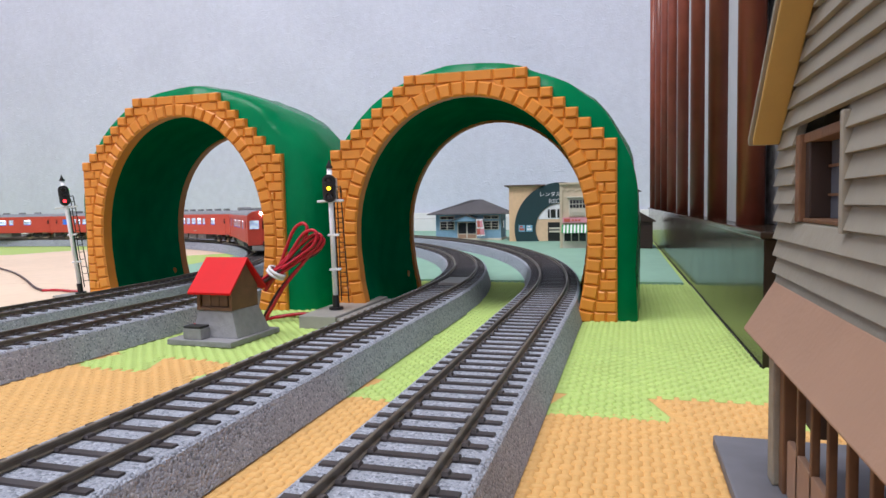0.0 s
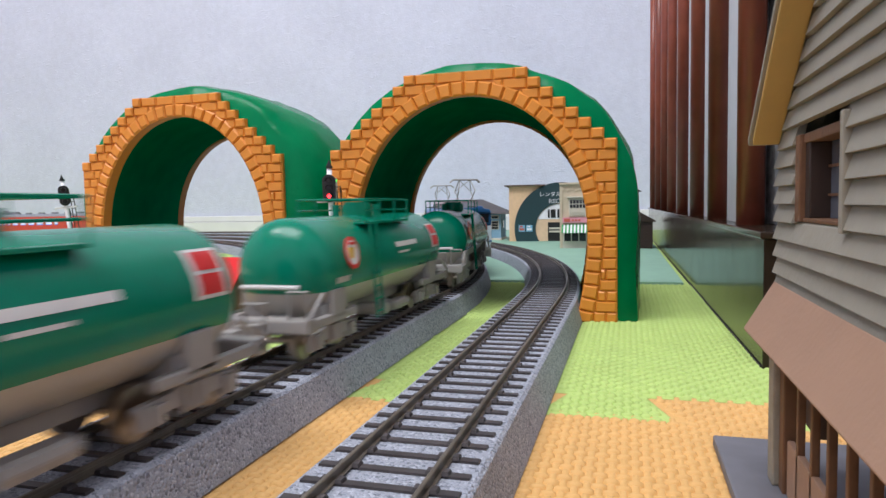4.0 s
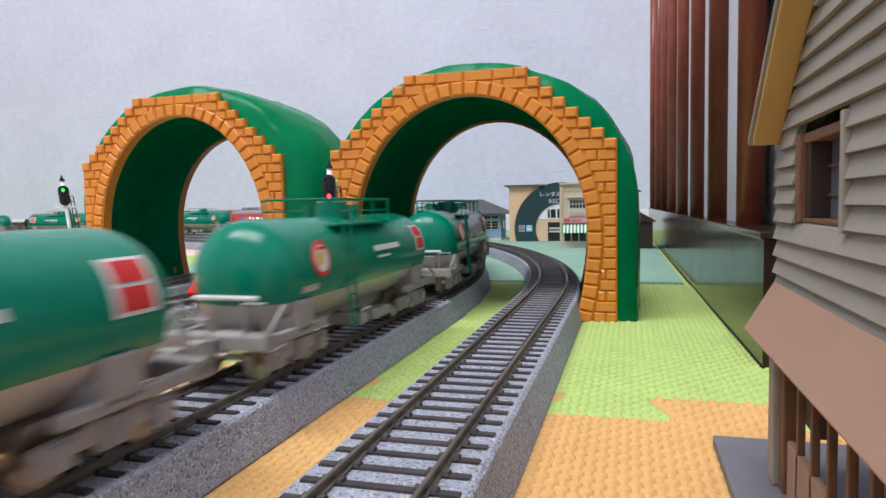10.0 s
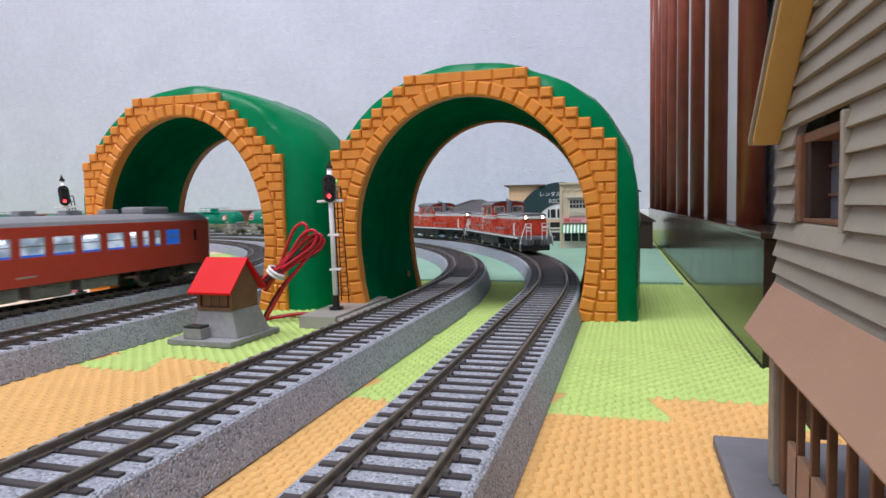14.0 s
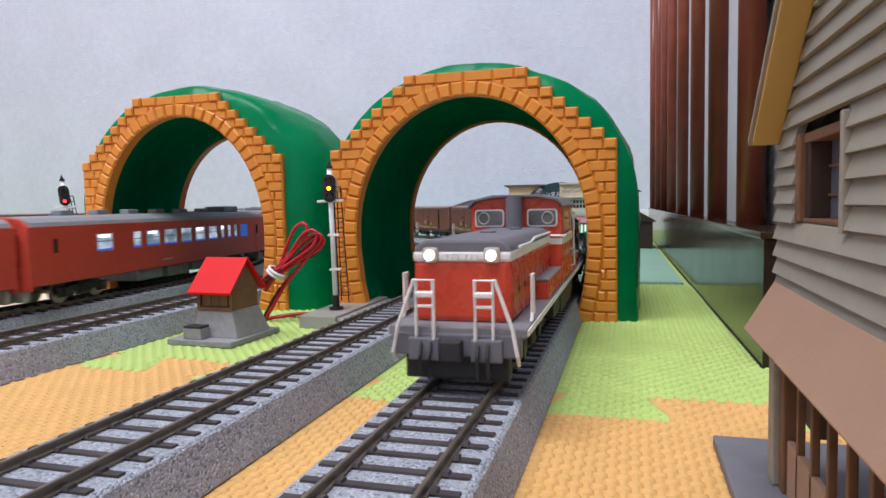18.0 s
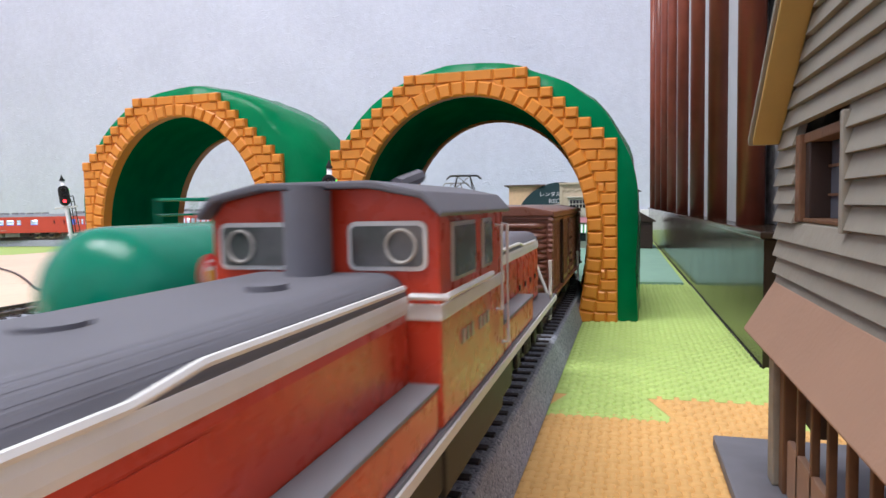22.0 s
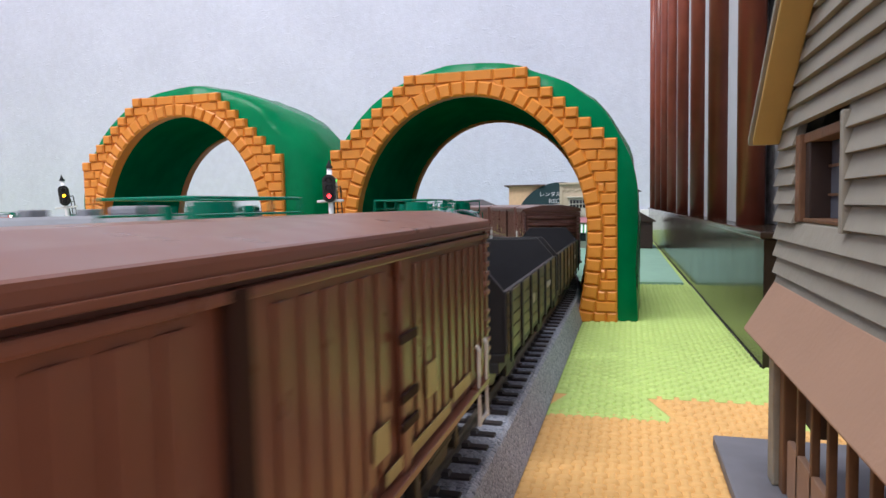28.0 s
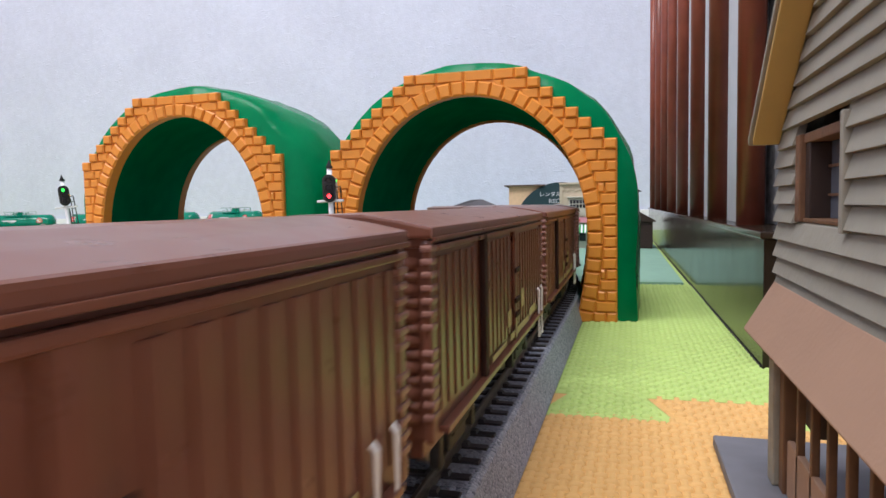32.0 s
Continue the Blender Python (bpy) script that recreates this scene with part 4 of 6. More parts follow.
def tanker():
    v = thing("tank_wagon", "green bogie tank wagon with grey belly and railed platform", "tank wagon", "train of green tank wagons")
    r, z = 0.0152, 0.0248
    a, b = -0.0500, 0.0560
    t0 = radians(-24)
    cut = z + r * math.sin(t0)
    part("barrel_top", tank_barrel(r, a, b, z, cut, True), TANK_GREEN, v, "glossy green upper barrel", smooth=True)
    part("barrel_belly", tank_barrel(r - 0.0001, a, b, z, cut, False), TANK_GREY, v, "grey barrel belly", smooth=True)
    for s in (0, 1):
        f = (lambda g: g) if not s else (lambda g: math.pi - g)
        lab = part("label_plate", decal(r, 0.0505, z, 0.0105, f(radians(1)), f(radians(41))), WHITE_PAINT, v, "white framed plate with red squares")
        for k, (lo, hi) in enumerate(((4.0, 19.5), (22.5, 38.0))):
            part("red_square", decal(r + 0.0002, 0.0505, z, 0.0078, f(radians(lo)), f(radians(hi))), LABEL_RED, lab)
        dirn = 1 - 2 * s
        emb = None
        for rad, dep, col, nm, lab in ((0.0050, 0.0003, LABEL_RED, "emblem_disc", "round red, white and yellow emblem"), (0.0038, 0.0006, WHITE_PAINT, "emblem_face", "")):
            em = bmesh.new()
            bmesh.ops.create_cone(em, cap_ends=True, segments=24, radius1=rad, radius2=rad, depth=dep, matrix=Matrix.Translation(((r + 0.0001) * dirn, -0.038, z + 0.0042)) @ pose(0, 0, 0, 0, dirn * 80, 0))
            o_ = part(nm, em, col, emb or v, lab)
            emb = emb or o_
        part("emblem_mark", boxes((*sorted((dirn * (r - 0.0004), dirn * (r + 0.0007))), -0.0408, -0.0378, z + 0.0024, z + 0.0058)), LABEL_YELLOW, emb)
        part("emblem_bar", boxes((*sorted((dirn * (r - 0.0010), dirn * (r + 0.00035))), -0.0400, -0.0360, z + 0.0066, z + 0.0074)), LABEL_RED, emb)
        part("lettering_bar", decal(r, 0.014, z, 0.024, f(radians(12)), f(radians(19))), WHITE_PAINT, v)
        part("lettering_bar", decal(r, 0.010, z, 0.012, f(radians(3)), f(radians(6))), WHITE_PAINT, v)
        part("lettering_bar", decal(r, -0.044, z, 0.009, f(radians(-16)), f(radians(-9))), TANK_GREY, v)
    zt = z - 0.0016
    dome = part("manhole_dome", rods(((0, 0.002, zt + 0.0155), (0, 0.002, zt + 0.0205), 0.0058), ((0, 0.002, zt + 0.0205), (0, 0.002, zt + 0.0215), 0.0050), n=20), TANK_GREEN, v, "green manhole dome")
    part("valve", rods(((0.003, 0.013, zt + 0.016), (0.003, 0.013, zt + 0.0205), 0.0018), ((-0.003, -0.010, zt + 0.016), (-0.003, -0.010, zt + 0.0205), 0.0016), n=10), TANK_GREEN, dome)
    walk_way = part("walkway", boxes((-0.0125, 0.0125, -0.021, 0.023, zt + 0.0138, zt + 0.0146), bevel=0.0002), TANK_GREEN, v, "green walkway platform")
    posts = []
    for s in (-1, 1):
        x = s * 0.0123
        posts += [((x, y, zt + 0.0146), (x, y, zt + 0.0222), 0.00035) for y in (-0.0205, -0.007, 0.008, 0.0225)]
        posts += [((x, -0.0205, zt + 0.0222), (x, 0.0225, zt + 0.0222), 0.00035), ((x, -0.0205, zt + 0.0185), (x, 0.0225, zt + 0.0185), 0.0003)]
    posts += [((-0.0123, y, zt + 0.0222), (0.0123, y, zt + 0.0222), 0.00035) for y in (-0.0205, 0.0225)]
    part("railing", rods(*posts, n=6), TANK_GREEN, walk_way, "thin green railing")
    for s in (-1, 1):
        x = s * 0.0162
        steps = [((x, y, 0.0060), (s * 0.0140, y, z + 0.0130), 0.0004) for y in (-0.0205, -0.0150)]
        steps += [((x - s * 0.0022 * k / 7, -0.0205, 0.008 + 0.0042 * k), (x - s * 0.0022 * k / 7, -0.0150, 0.008 + 0.0042 * k), 0.0003) for k in range(7)]
        part("ladder", rods(*steps, n=6), TANK_GREEN, v, "green side ladder")
    for d, q in ((-1, -0.0045), (1, 0.0)):
        part("end_bar", rods(((-0.009, d * (0.0648 + q), z - 0.004), (0.009, d * (0.0648 + q), z - 0.004), 0.0006), n=6), WHITE_PAINT, v, "white end handrail")
        part("saddle", boxes((-0.0130, 0.0130, d * 0.047 - 0.006, d * 0.047 + 0.006, 0.0105, 0.0150), (-0.0150, -0.0090, d * 0.047 - 0.0045, d * 0.047 + 0.0045, 0.0105, 0.0190), (0.0090, 0.0150, d * 0.047 - 0.0045, d * 0.047 + 0.0045, 0.0105, 0.0190), bevel=0.0005), STEEL_GREY, v, "grey barrel saddle")
        part("end_sill", boxes((-0.0150, 0.0150, *sorted((d * (0.0660 + q), d * (0.0715 + q))), 0.0090, 0.0128), (-0.0035, 0.0035, *sorted((d * 0.040, d * (0.0715 + q))), 0.0088, 0.0122), bevel=0.0005), STEEL_GREY, v, "grey end platform")
        for s in (-1, 1):
            part("end_railing", merged(tube([(s * 0.0145, d * (0.0708 + q), 0.0126), (s * 0.0145, d * (0.0708 + q), 0.0205), (s * 0.0090, d * (0.0708 + q), 0.0205), (s * 0.0090, d * (0.0708 + q), 0.0126)], 0.0005, 7),
                                       rods(((s * 0.0150, d * 0.058, 0.0190), (s * 0.0148, d * (0.0708 + q), 0.0128), 0.0005), n=7)), STEEL_GREY, v, "grey end rail")
        for s in (-1, 1):
            part("side_sill", boxes((*sorted((s * 0.0125, s * 0.0150)), *sorted((d * 0.034, d * (0.0705 + q))), 0.0098, 0.0122), bevel=0.0004), STEEL_GREY, v)
        bogie(v, d * 0.0465, STEEL_GREY, 0.0112)
        coupler(v, d * (0.0685 + q), d, STEEL_GREY)
    part("outlet_pipe", boxes((-0.0135, 0.0135, -0.008, -0.001, 0.0045, 0.0085), bevel=0.0012), STEEL_GREY, v, "grey outlet pipe")
    for s in (-1, 1):
        part("brake_tank", boxes((*sorted((s * 0.0090, s * 0.0145)), 0.003, 0.018, 0.0045, 0.0080), bevel=0.0015), STEEL_GREY, v)
    part("centre_sill", boxes((-0.0030, 0.0030, -0.040, 0.040, 0.0065, 0.0100), bevel=0.0005), STEEL_GREY, v)
    return v


def boxcar():
    v = thing("covered_wagon", "brown ribbed two-axle covered goods wagon", "goods wagon", "freight train wagons")
    L, W = 0.0445, 0.0168
    body = part("body", boxes((-W, W, -L, L, 0.0110, 0.0368), bevel=0.0003), WAGON_BROWN, v, "brown steel body")
    roof = part("roof", prism([(-W - 0.0012, 0.0364), (-W - 0.0011, 0.0378), (-0.0125, 0.0387), (-0.006, 0.0395), (0.006, 0.0395), (0.0125, 0.0387), (W + 0.0011, 0.0378), (W + 0.0012, 0.0364)], "y", -L - 0.0012, L + 0.0012, 0.0004), WAGON_BROWN, v, "low arched brown roof")
    for s in (-1, 1):
        part("gutter", boxes((*sorted((s * (W + 0.0010), s * (W + 0.0015))), -L - 0.0010, L + 0.0010, 0.0361, 0.0366), bevel=0.0001), WAGON_BROWN, roof)
    for d in (-1, 1):
        part("end_cap", prism([(-W, 0.0352), (W, 0.0352), (W, 0.0372), (0.0125, 0.0381), (0.006, 0.0389), (-0.006, 0.0389), (-0.0125, 0.0381), (-W, 0.0372)], "y", *sorted((d * (L - 0.001), d * (L + 0.0006))), 0.0003), WAGON_BROWN, body)
        for k in range(7):
            # pressed ribs that taper to a point at either side
            zc = 0.0138 + k * 0.00325
            w = W - 0.0020
            bm = tube([(-w, d * (L - 0.0008), zc), (-w + 0.0040, d * L, zc), (w - 0.0040, d * L, zc), (w, d * (L - 0.0008), zc)], 0.00105, 8)
            part("end_rib", bm, WAGON_BROWN, body, smooth=True)
            if k < 6:
                for s in (-1, 1):
                    part("short_rib", tube([(s * w, d * (L - 0.0002), zc + 0.00162), (s * (w - 0.0034), d * (L - 0.0005), zc + 0.00162), (s * (w - 0.0058), d * (L - 0.0011), zc + 0.00162)], 0.0007, 8), WAGON_BROWN, body, smooth=True)
        for s in (-1, 1):
            post = part("corner_post", boxes((s * W - 0.0009, s * W + 0.0006, d * L - 0.0009, d * L + 0.0009, 0.0110, 0.0362), bevel=0.0004), WAGON_BROWN, body)
            part("rivet_strip", boxes(*[(s * W - 0.0010, s * W + 0.0009, d * L - 0.0012, d * L + 0.0013, zz, zz + 0.0008) for zz in [0.0140 + 0.0016 * k for k in range(14) if k != 6]], bevel=0.00025), WAGON_STUD, post, "row of studs with a highlight in their colour")
        coupler(v, d * 0.0425, d, BLACK)
    for s in (-1, 1):
        # three ribbed panels between a dark door post and a brown middle post
        y = -0.0405
        while y < 0.0420:
            if abs(y + 0.0194) > 0.0022 and abs(y - 0.0073) > 0.0022:
                part("side_rib", boxes((*sorted((s * W, s * (W + 0.00035))), y - 0.0009, y + 0.0009, 0.0140, 0.0340), bevel=0.00017), WAGON_BROWN, body)
            y += 0.0033
        part("door_post", boxes((*sorted((s * W, s * (W + 0.0013))), -0.0204, -0.0184, 0.0118, 0.0356), bevel=0.0003), WAGON_DARK, body, "dark door edge post")
        mid = part("middle_post", boxes((*sorted((s * W, s * (W + 0.0010))), 0.0061, 0.0085, 0.0118, 0.0356), bevel=0.0003), WAGON_BROWN, body)
        for zz in (0.0170, 0.0200, 0.0262):
            part("latch", boxes((*sorted((s * (W + 0.0010), s * (W + 0.0016))), 0.0049, 0.0097, zz, zz + 0.0010), bevel=0.0002), WAGON_DARK, mid)
        part("door_rail", boxes((*sorted((s * W, s * (W + 0.0018))), -0.0420, 0.0420, 0.0112, 0.0121), bevel=0.0002), WAGON_BROWN, body)
        part("upper_rail", boxes((*sorted((s * W, s * (W + 0.0012))), -0.0430, 0.0430, 0.0348, 0.0356), bevel=0.0002), WAGON_BROWN, body)
        # marking squares and a stripe along the sill, coloured with the mat's yellow reflection
        part("marking_bar", boxes((*sorted((s * (W + 0.0006), s * (W + 0.00075))), -0.0006, 0.0028, 0.0160, 0.0192), (*sorted((s * (W + 0.0006), s * (W + 0.00075))), 0.0140, 0.0174, 0.0176, 0.0216), (*sorted((s * (W + 0.0006), s * (W + 0.00075))), -0.0140, -0.0020, 0.0128, 0.0138), (*sorted((s * (W + 0.0006), s * (W + 0.00075))), 0.0020, 0.0230, 0.0128, 0.0142), (*sorted((s * (W + 0.0006), s * (W + 0.00075))), 0.0245, 0.0330, 0.0136, 0.0154)), REFLECTED_YELLOW, body, "marking with the mat's yellow reflection in its colour")
        part("step_ladder", merged(tube([(s * 0.0182, 0.0408, 0.0060), (s * 0.0182, 0.0408, 0.0180), (s * 0.0176, 0.0408, 0.0186)], 0.0005, 6), tube([(s * 0.0182, 0.0360, 0.0060), (s * 0.0182, 0.0360, 0.0180), (s * 0.0176, 0.0360, 0.0186)], 0.0005, 6), rods(((s * 0.0182, 0.0360, 0.0065), (s * 0.0182, 0.0408, 0.0065), 0.0004), n=6)), WHITE_PAINT, v, "white step irons")
        part("sole_bar", boxes((*sorted((s * 0.0125, s * 0.0150)), -0.044, 0.044, 0.0085, 0.0110), bevel=0.0003), WAGON_BROWN, v)
        for k in (-1, 1):
            part("axle_guard", boxes((*sorted((s * 0.0122, s * 0.0138)), k * 0.026 - 0.0045, k * 0.026 + 0.0045, 0.0035, 0.0090), bevel=0.0005), BLACK, v)
            part("spring", boxes(*[(*sorted((s * 0.0138, s * 0.0146)), k * 0.026 - 0.0085 + 0.0014 * q, k * 0.026 + 0.0085 - 0.0014 * q, 0.0078 - 0.0006 * q, 0.0083 - 0.0006 * q) for q in range(4)], bevel=0.0001), BLACK, v)
            for q in (-0.0085, 0.0085):
                part("brake_block", boxes((*sorted((s * 0.0118, s * 0.0140)), k * 0.026 + q - 0.0009, k * 0.026 + q + 0.0009, 0.0030, 0.0088), bevel=0.0003), BLACK, v)
    part("chassis", boxes((-0.0120, 0.0120, -0.044, 0.044, 0.0088, 0.0109), (-0.010, 0.010, -0.012, 0.010, 0.0040, 0.0088), bevel=0.0004), BLACK, v)
    for k in (-1, 1):
        wheelset(v, k * 0.026)
    return v


def gondola():
    v = thing("open_wagon", "black open goods wagon with brown planked sides tinted by lime reflection", "goods wagon", "freight train wagons")
    L, W = 0.0395, 0.0165
    part("floor", boxes((-W, W, -L, L, 0.0105, 0.0125), bevel=0.0003), GONDOLA_BLACK, v)
    for s in (-1, 1):
        side = part("side", boxes((s * W - 0.0006, s * W + 0.0006, -L, L, 0.0125, 0.0262), bevel=0.0002), GONDOLA_BLACK, v, "planked drop side")
        for k in range(5):
            part("plank", boxes((*sorted((s * (W + 0.0006), s * (W + 0.0010))), -L + 0.0006, L - 0.0006, 0.0122 + k * 0.0028, 0.0147 + k * 0.0028), bevel=0.0002), WAGON_PLANK, side)
        for k in range(7):
            y = -0.0372 + k * 0.0124
            part("stanchion", boxes((*sorted((s * (W + 0.0009), s * (W + 0.0016))), y - 0.0009, y + 0.0009, 0.0105, 0.0264), bevel=0.0003), GONDOLA_BLACK, side)
        part("marking_bar", boxes((*sorted((s * (W + 0.0010), s * (W + 0.0012))), -0.012, -0.006, 0.0182, 0.0206), (*sorted((s * (W + 0.0010), s * (W + 0.0012))), 0.016, 0.024, 0.0185, 0.0200)), TANK_GREY, side)
        part("sole_bar", boxes((*sorted((s * 0.0125, s * 0.0150)), -L, L, 0.0080, 0.0105), bevel=0.0003), BLACK, v)
        for k in (-1, 1):
            part("axle_guard", boxes((*sorted((s * 0.0122, s * 0.0138)), k * 0.023 - 0.0045, k * 0.023 + 0.0045, 0.0035, 0.0086), bevel=0.0005), BLACK, v)
    for d in (-1, 1):
        part("end_wall", prism([(-W, 0.0125), (W, 0.0125), (W, 0.0262), (0.0105, 0.0325), (-0.0105, 0.0325), (-W, 0.0262)], "y", min(d * L, d * (L - 0.0012)), max(d * L, d * (L - 0.0012)), 0.0002), GONDOLA_BLACK, v, "raised black end wall")
        for x in (-0.0085, 0.0085):
            part("end_post", boxes((x - 0.001, x + 0.001, *sorted((d * L, d * (L + 0.0014))), 0.0105, 0.0300), bevel=0.0003), GONDOLA_BLACK, v)
        coupler(v, d * 0.0370, d, BLACK)
    part("chassis", boxes((-0.0120, 0.0120, -L, L, 0.0085, 0.0104), (-0.010, 0.010, -0.012, 0.010, 0.0040, 0.0086), bevel=0.0004), BLACK, v)
    for k in (-1, 1):
        wheelset(v, k * 0.023)
    return v


def railcar(front, rear, lamps, shift=0.0):
    """A diesel railcar; cab ends and which end (+1, -1, 0) shows lit lamps; the windows moved along by shift."""
    v = thing("railcar", "red diesel railcar with grey roof and lit windows", "railcar", "red railcar trains")
    h, W = 0.1165, 0.0172
    wins, z0, z1 = [], 0.0232, 0.0318
    y = -0.092 + shift
    pattern = [0.0125, 0.0072, 0.0130, 0.0130, 0.0120, 0.0120, 0.0118, 0.0050, 0.0050, 0.0050, 0.0125]
    gaps = 0.0044
    body = part("body_lower", boxes((-W, W, -h, h, 0.0105, z0), bevel=0.0003), RAILCAR_RED, v, "red lower body")
    part("body_upper", boxes((-W, W, -h, h, z1, 0.0368), bevel=0.0003), RAILCAR_RED, v, "red cantrail")
    xs = []
    for w in pattern:
        xs.append((y, y + w))
        y += w + (gaps if len(xs) > 1 else 0.0165)
    edges = [-h] + [e for a, b in xs for e in (a, b)] + [h]
    for s in (-1, 1):
        for i in range(0, len(edges), 2):
            part("pillar", boxes((*sorted((s * (W - 0.0012), s * W)), edges[i], edges[i + 1], z0 - 0.0002, z1 + 0.0002)), RAILCAR_RED, v)
        for i, (a, b) in enumerate(xs):
            blue = i == 10
            w = part("window", boxes((*sorted((s * (W - 0.0014), s * (W - 0.0006))), a, b, z0, z1)), WINDOW_BLUE if blue else WINDOW_LIT, v, "blue curtained window" if blue else "softly lit window")
            part("sash_bar", boxes((*sorted((s * (W - 0.0006), s * (W - 0.0002))), a, b, z0 + 0.0046, z0 + 0.0051), (*sorted((s * (W - 0.0006), s * (W - 0.0003))), a, a + 0.0004, z0, z1), (*sorted((s * (W - 0.0006), s * (W - 0.0003))), b - 0.0004, b, z0, z1)), STEEL_GREY, w)
            if not blue:
                part("seat_back", boxes((*sorted((s * (W - 0.0006), s * (W - 0.0004))), a + 0.0004, b - 0.0004, z0, z0 + 0.0010)), WINDOW_BLUE, w)
                if i in (0, 2, 5, 7):
                    part("cabin_lamp", boxes((*sorted((s * (W - 0.0006), s * (W - 0.0004))), a + (b - a) * 0.2, a + (b - a) * 0.75, z1 - 0.0017, z1 - 0.0006)), WINDOW_LAMP, w)
        for y0 in (-0.105, 0.1015):
            dr = part("side_door", boxes((*sorted((s * W, s * (W + 0.0003))), y0, y0 + 0.0040, 0.0125, 0.0335)), RAILCAR_RED, v)
            part("pane", boxes((*sorted((s * (W + 0.0003), s * (W + 0.0005))), y0 + 0.0008, y0 + 0.0032, 0.0245, 0.0310)), DARK_GLASS, dr)
        part("marking_bar", boxes((*sorted((s * W, s * (W + 0.0002))), -0.020, -0.010, 0.0142, 0.0150)), TANK_GREY, body)
    part("roof", prism([(-W, 0.0366), (-0.0160, 0.0386), (-0.0120, 0.0404), (-0.0055, 0.0414), (0.0055, 0.0414), (0.0120, 0.0404), (0.0160, 0.0386), (W, 0.0366)], "y", -h, h, 0.0003), ROOF_GREY, v, "curved grey roof", smooth=False)
    for y in (-0.078, -0.052, -0.026, 0.0, 0.026, 0.052):
        part("roof_vent", boxes((-0.0030, 0.0030, y - 0.0045, y + 0.0045, 0.0410, 0.0440), bevel=0.0006), ROOF_GREY, v, "grey roof ventilator")
    part("roof_unit", boxes((-0.0080, 0.0080, 0.070, 0.092, 0.0408, 0.0452), bevel=0.0014), ROOF_GREY, v, "long grey roof unit")
    for d, cab in ((1, front), (-1, rear)):
        e = h if d > 0 else -h
        end = part("end_wall", prism([(-W, 0.0085), (W, 0.0085), (W, 0.0366), (0.0120, 0.0404), (0, 0.0416), (-0.0120, 0.0404), (-W, 0.0366)], "y", min(e, e + d * 0.0016), max(e, e + d * 0.0016), 0.0005), RAILCAR_RED, v, "red cab end" if cab else "red blank end")
        part("gangway_door", boxes((-0.0042, 0.0042, *sorted((e + d * 0.0016, e + d * 0.0030)), 0.0100, 0.0345), bevel=0.0004), RAILCAR_RED, end)
        part("door_pane", boxes((-0.0028, 0.0028, *sorted((e + d * 0.0030, e + d * 0.0032)), 0.0240, 0.0318)), DARK_GLASS, end)
        if cab:
            for s in (-1, 1):
                part("cab_window", boxes((*sorted((s * 0.0060, s * 0.0150)), *sorted((e + d * 0.0016, e + d * 0.0020)), 0.0240, 0.0320)), WINDOW_LIT if lamps else DARK_GLASS, end)
                lit = lamps == d
                part("headlamp", rods(((s * 0.0036, e + d * 0.0012, 0.0382), (s * 0.0036, e + d * 0.0026, 0.0382), 0.0017), n=16), LAMP_WHITE if lit else DARK_GLASS, end, "glowing headlamp" if lit else "unlit headlamp")
                part("marker_lamp", rods(((s * 0.0118, e + d * 0.0012, 0.0345), (s * 0.0118, e + d * 0.0024, 0.0345), 0.0010), n=12), LABEL_RED, end, "unlit red marker lamp")
        else:
            part("rungs", rods(*[((0.0085, e + d * 0.0026, z), (0.0125, e + d * 0.0026, z), 0.0004) for z in (0.014, 0.019, 0.024, 0.029, 0.034)], n=6), RAILCAR_RED, end)
        part("skirt", boxes((-0.0130, 0.0130, *sorted((e - d * 0.002, e + d * 0.0012)), 0.0035, 0.0105), bevel=0.0006), STEEL_GREY, v)
        coupler(v, e - d * 0.006, d, BLACK)
    part("floor_pan", boxes((-0.0168, 0.0168, -h + 0.001, h - 0.001, 0.0102, 0.0112)), BLACK, v)
    part("cabin_lining", boxes((-0.0150, 0.0150, -h + 0.002, h - 0.002, 0.0112, 0.0360)), BLACK, v)
    for ya, yb, zb in ((-0.040, -0.016, 0.0040), (-0.010, 0.012, 0.0035), (0.018, 0.042, 0.0045)):
        part("underfloor_engine", merged(boxes((-0.0140, 0.0140, ya, yb, zb, 0.0104), bevel=0.0008), boxes((-0.0146, 0.0146, ya + 0.003, ya + 0.009, zb + 0.001, 0.0090), (-0.0146, 0.0146, yb - 0.009, yb - 0.004, zb + 0.001, 0.0080), bevel=0.0006)), UNDER_DARK, v, "dark grey underfloor engine")
    for y in (-0.080, 0.080):
        bogie(v, y, BLACK, 0.0125)
    return v


# ---- trains: each vehicle with its place behind the head, and the way of the head in time ----
class Timetable:
    """Distance run against time from (seconds, metres per second) points, with linear change between them; zero at t0."""

    def __init__(self, points, t0):
        self.t = np.arange(0.0, 32.01, 0.05)
        v = np.interp(self.t, [p[0] for p in points], [p[1] for p in points])
        d = np.concatenate(([0.0], np.cumsum((v[1:] + v[:-1]) / 2 * 0.05)))
        self.d = d - np.interp(t0, self.t, d)

    def __call__(self, t):
        return float(np.interp(t, self.t, self.d))


RUNS = []


def run(vehicle, path, s0, way, table, half):
    RUNS.append((vehicle, path, s0, way, table, half))



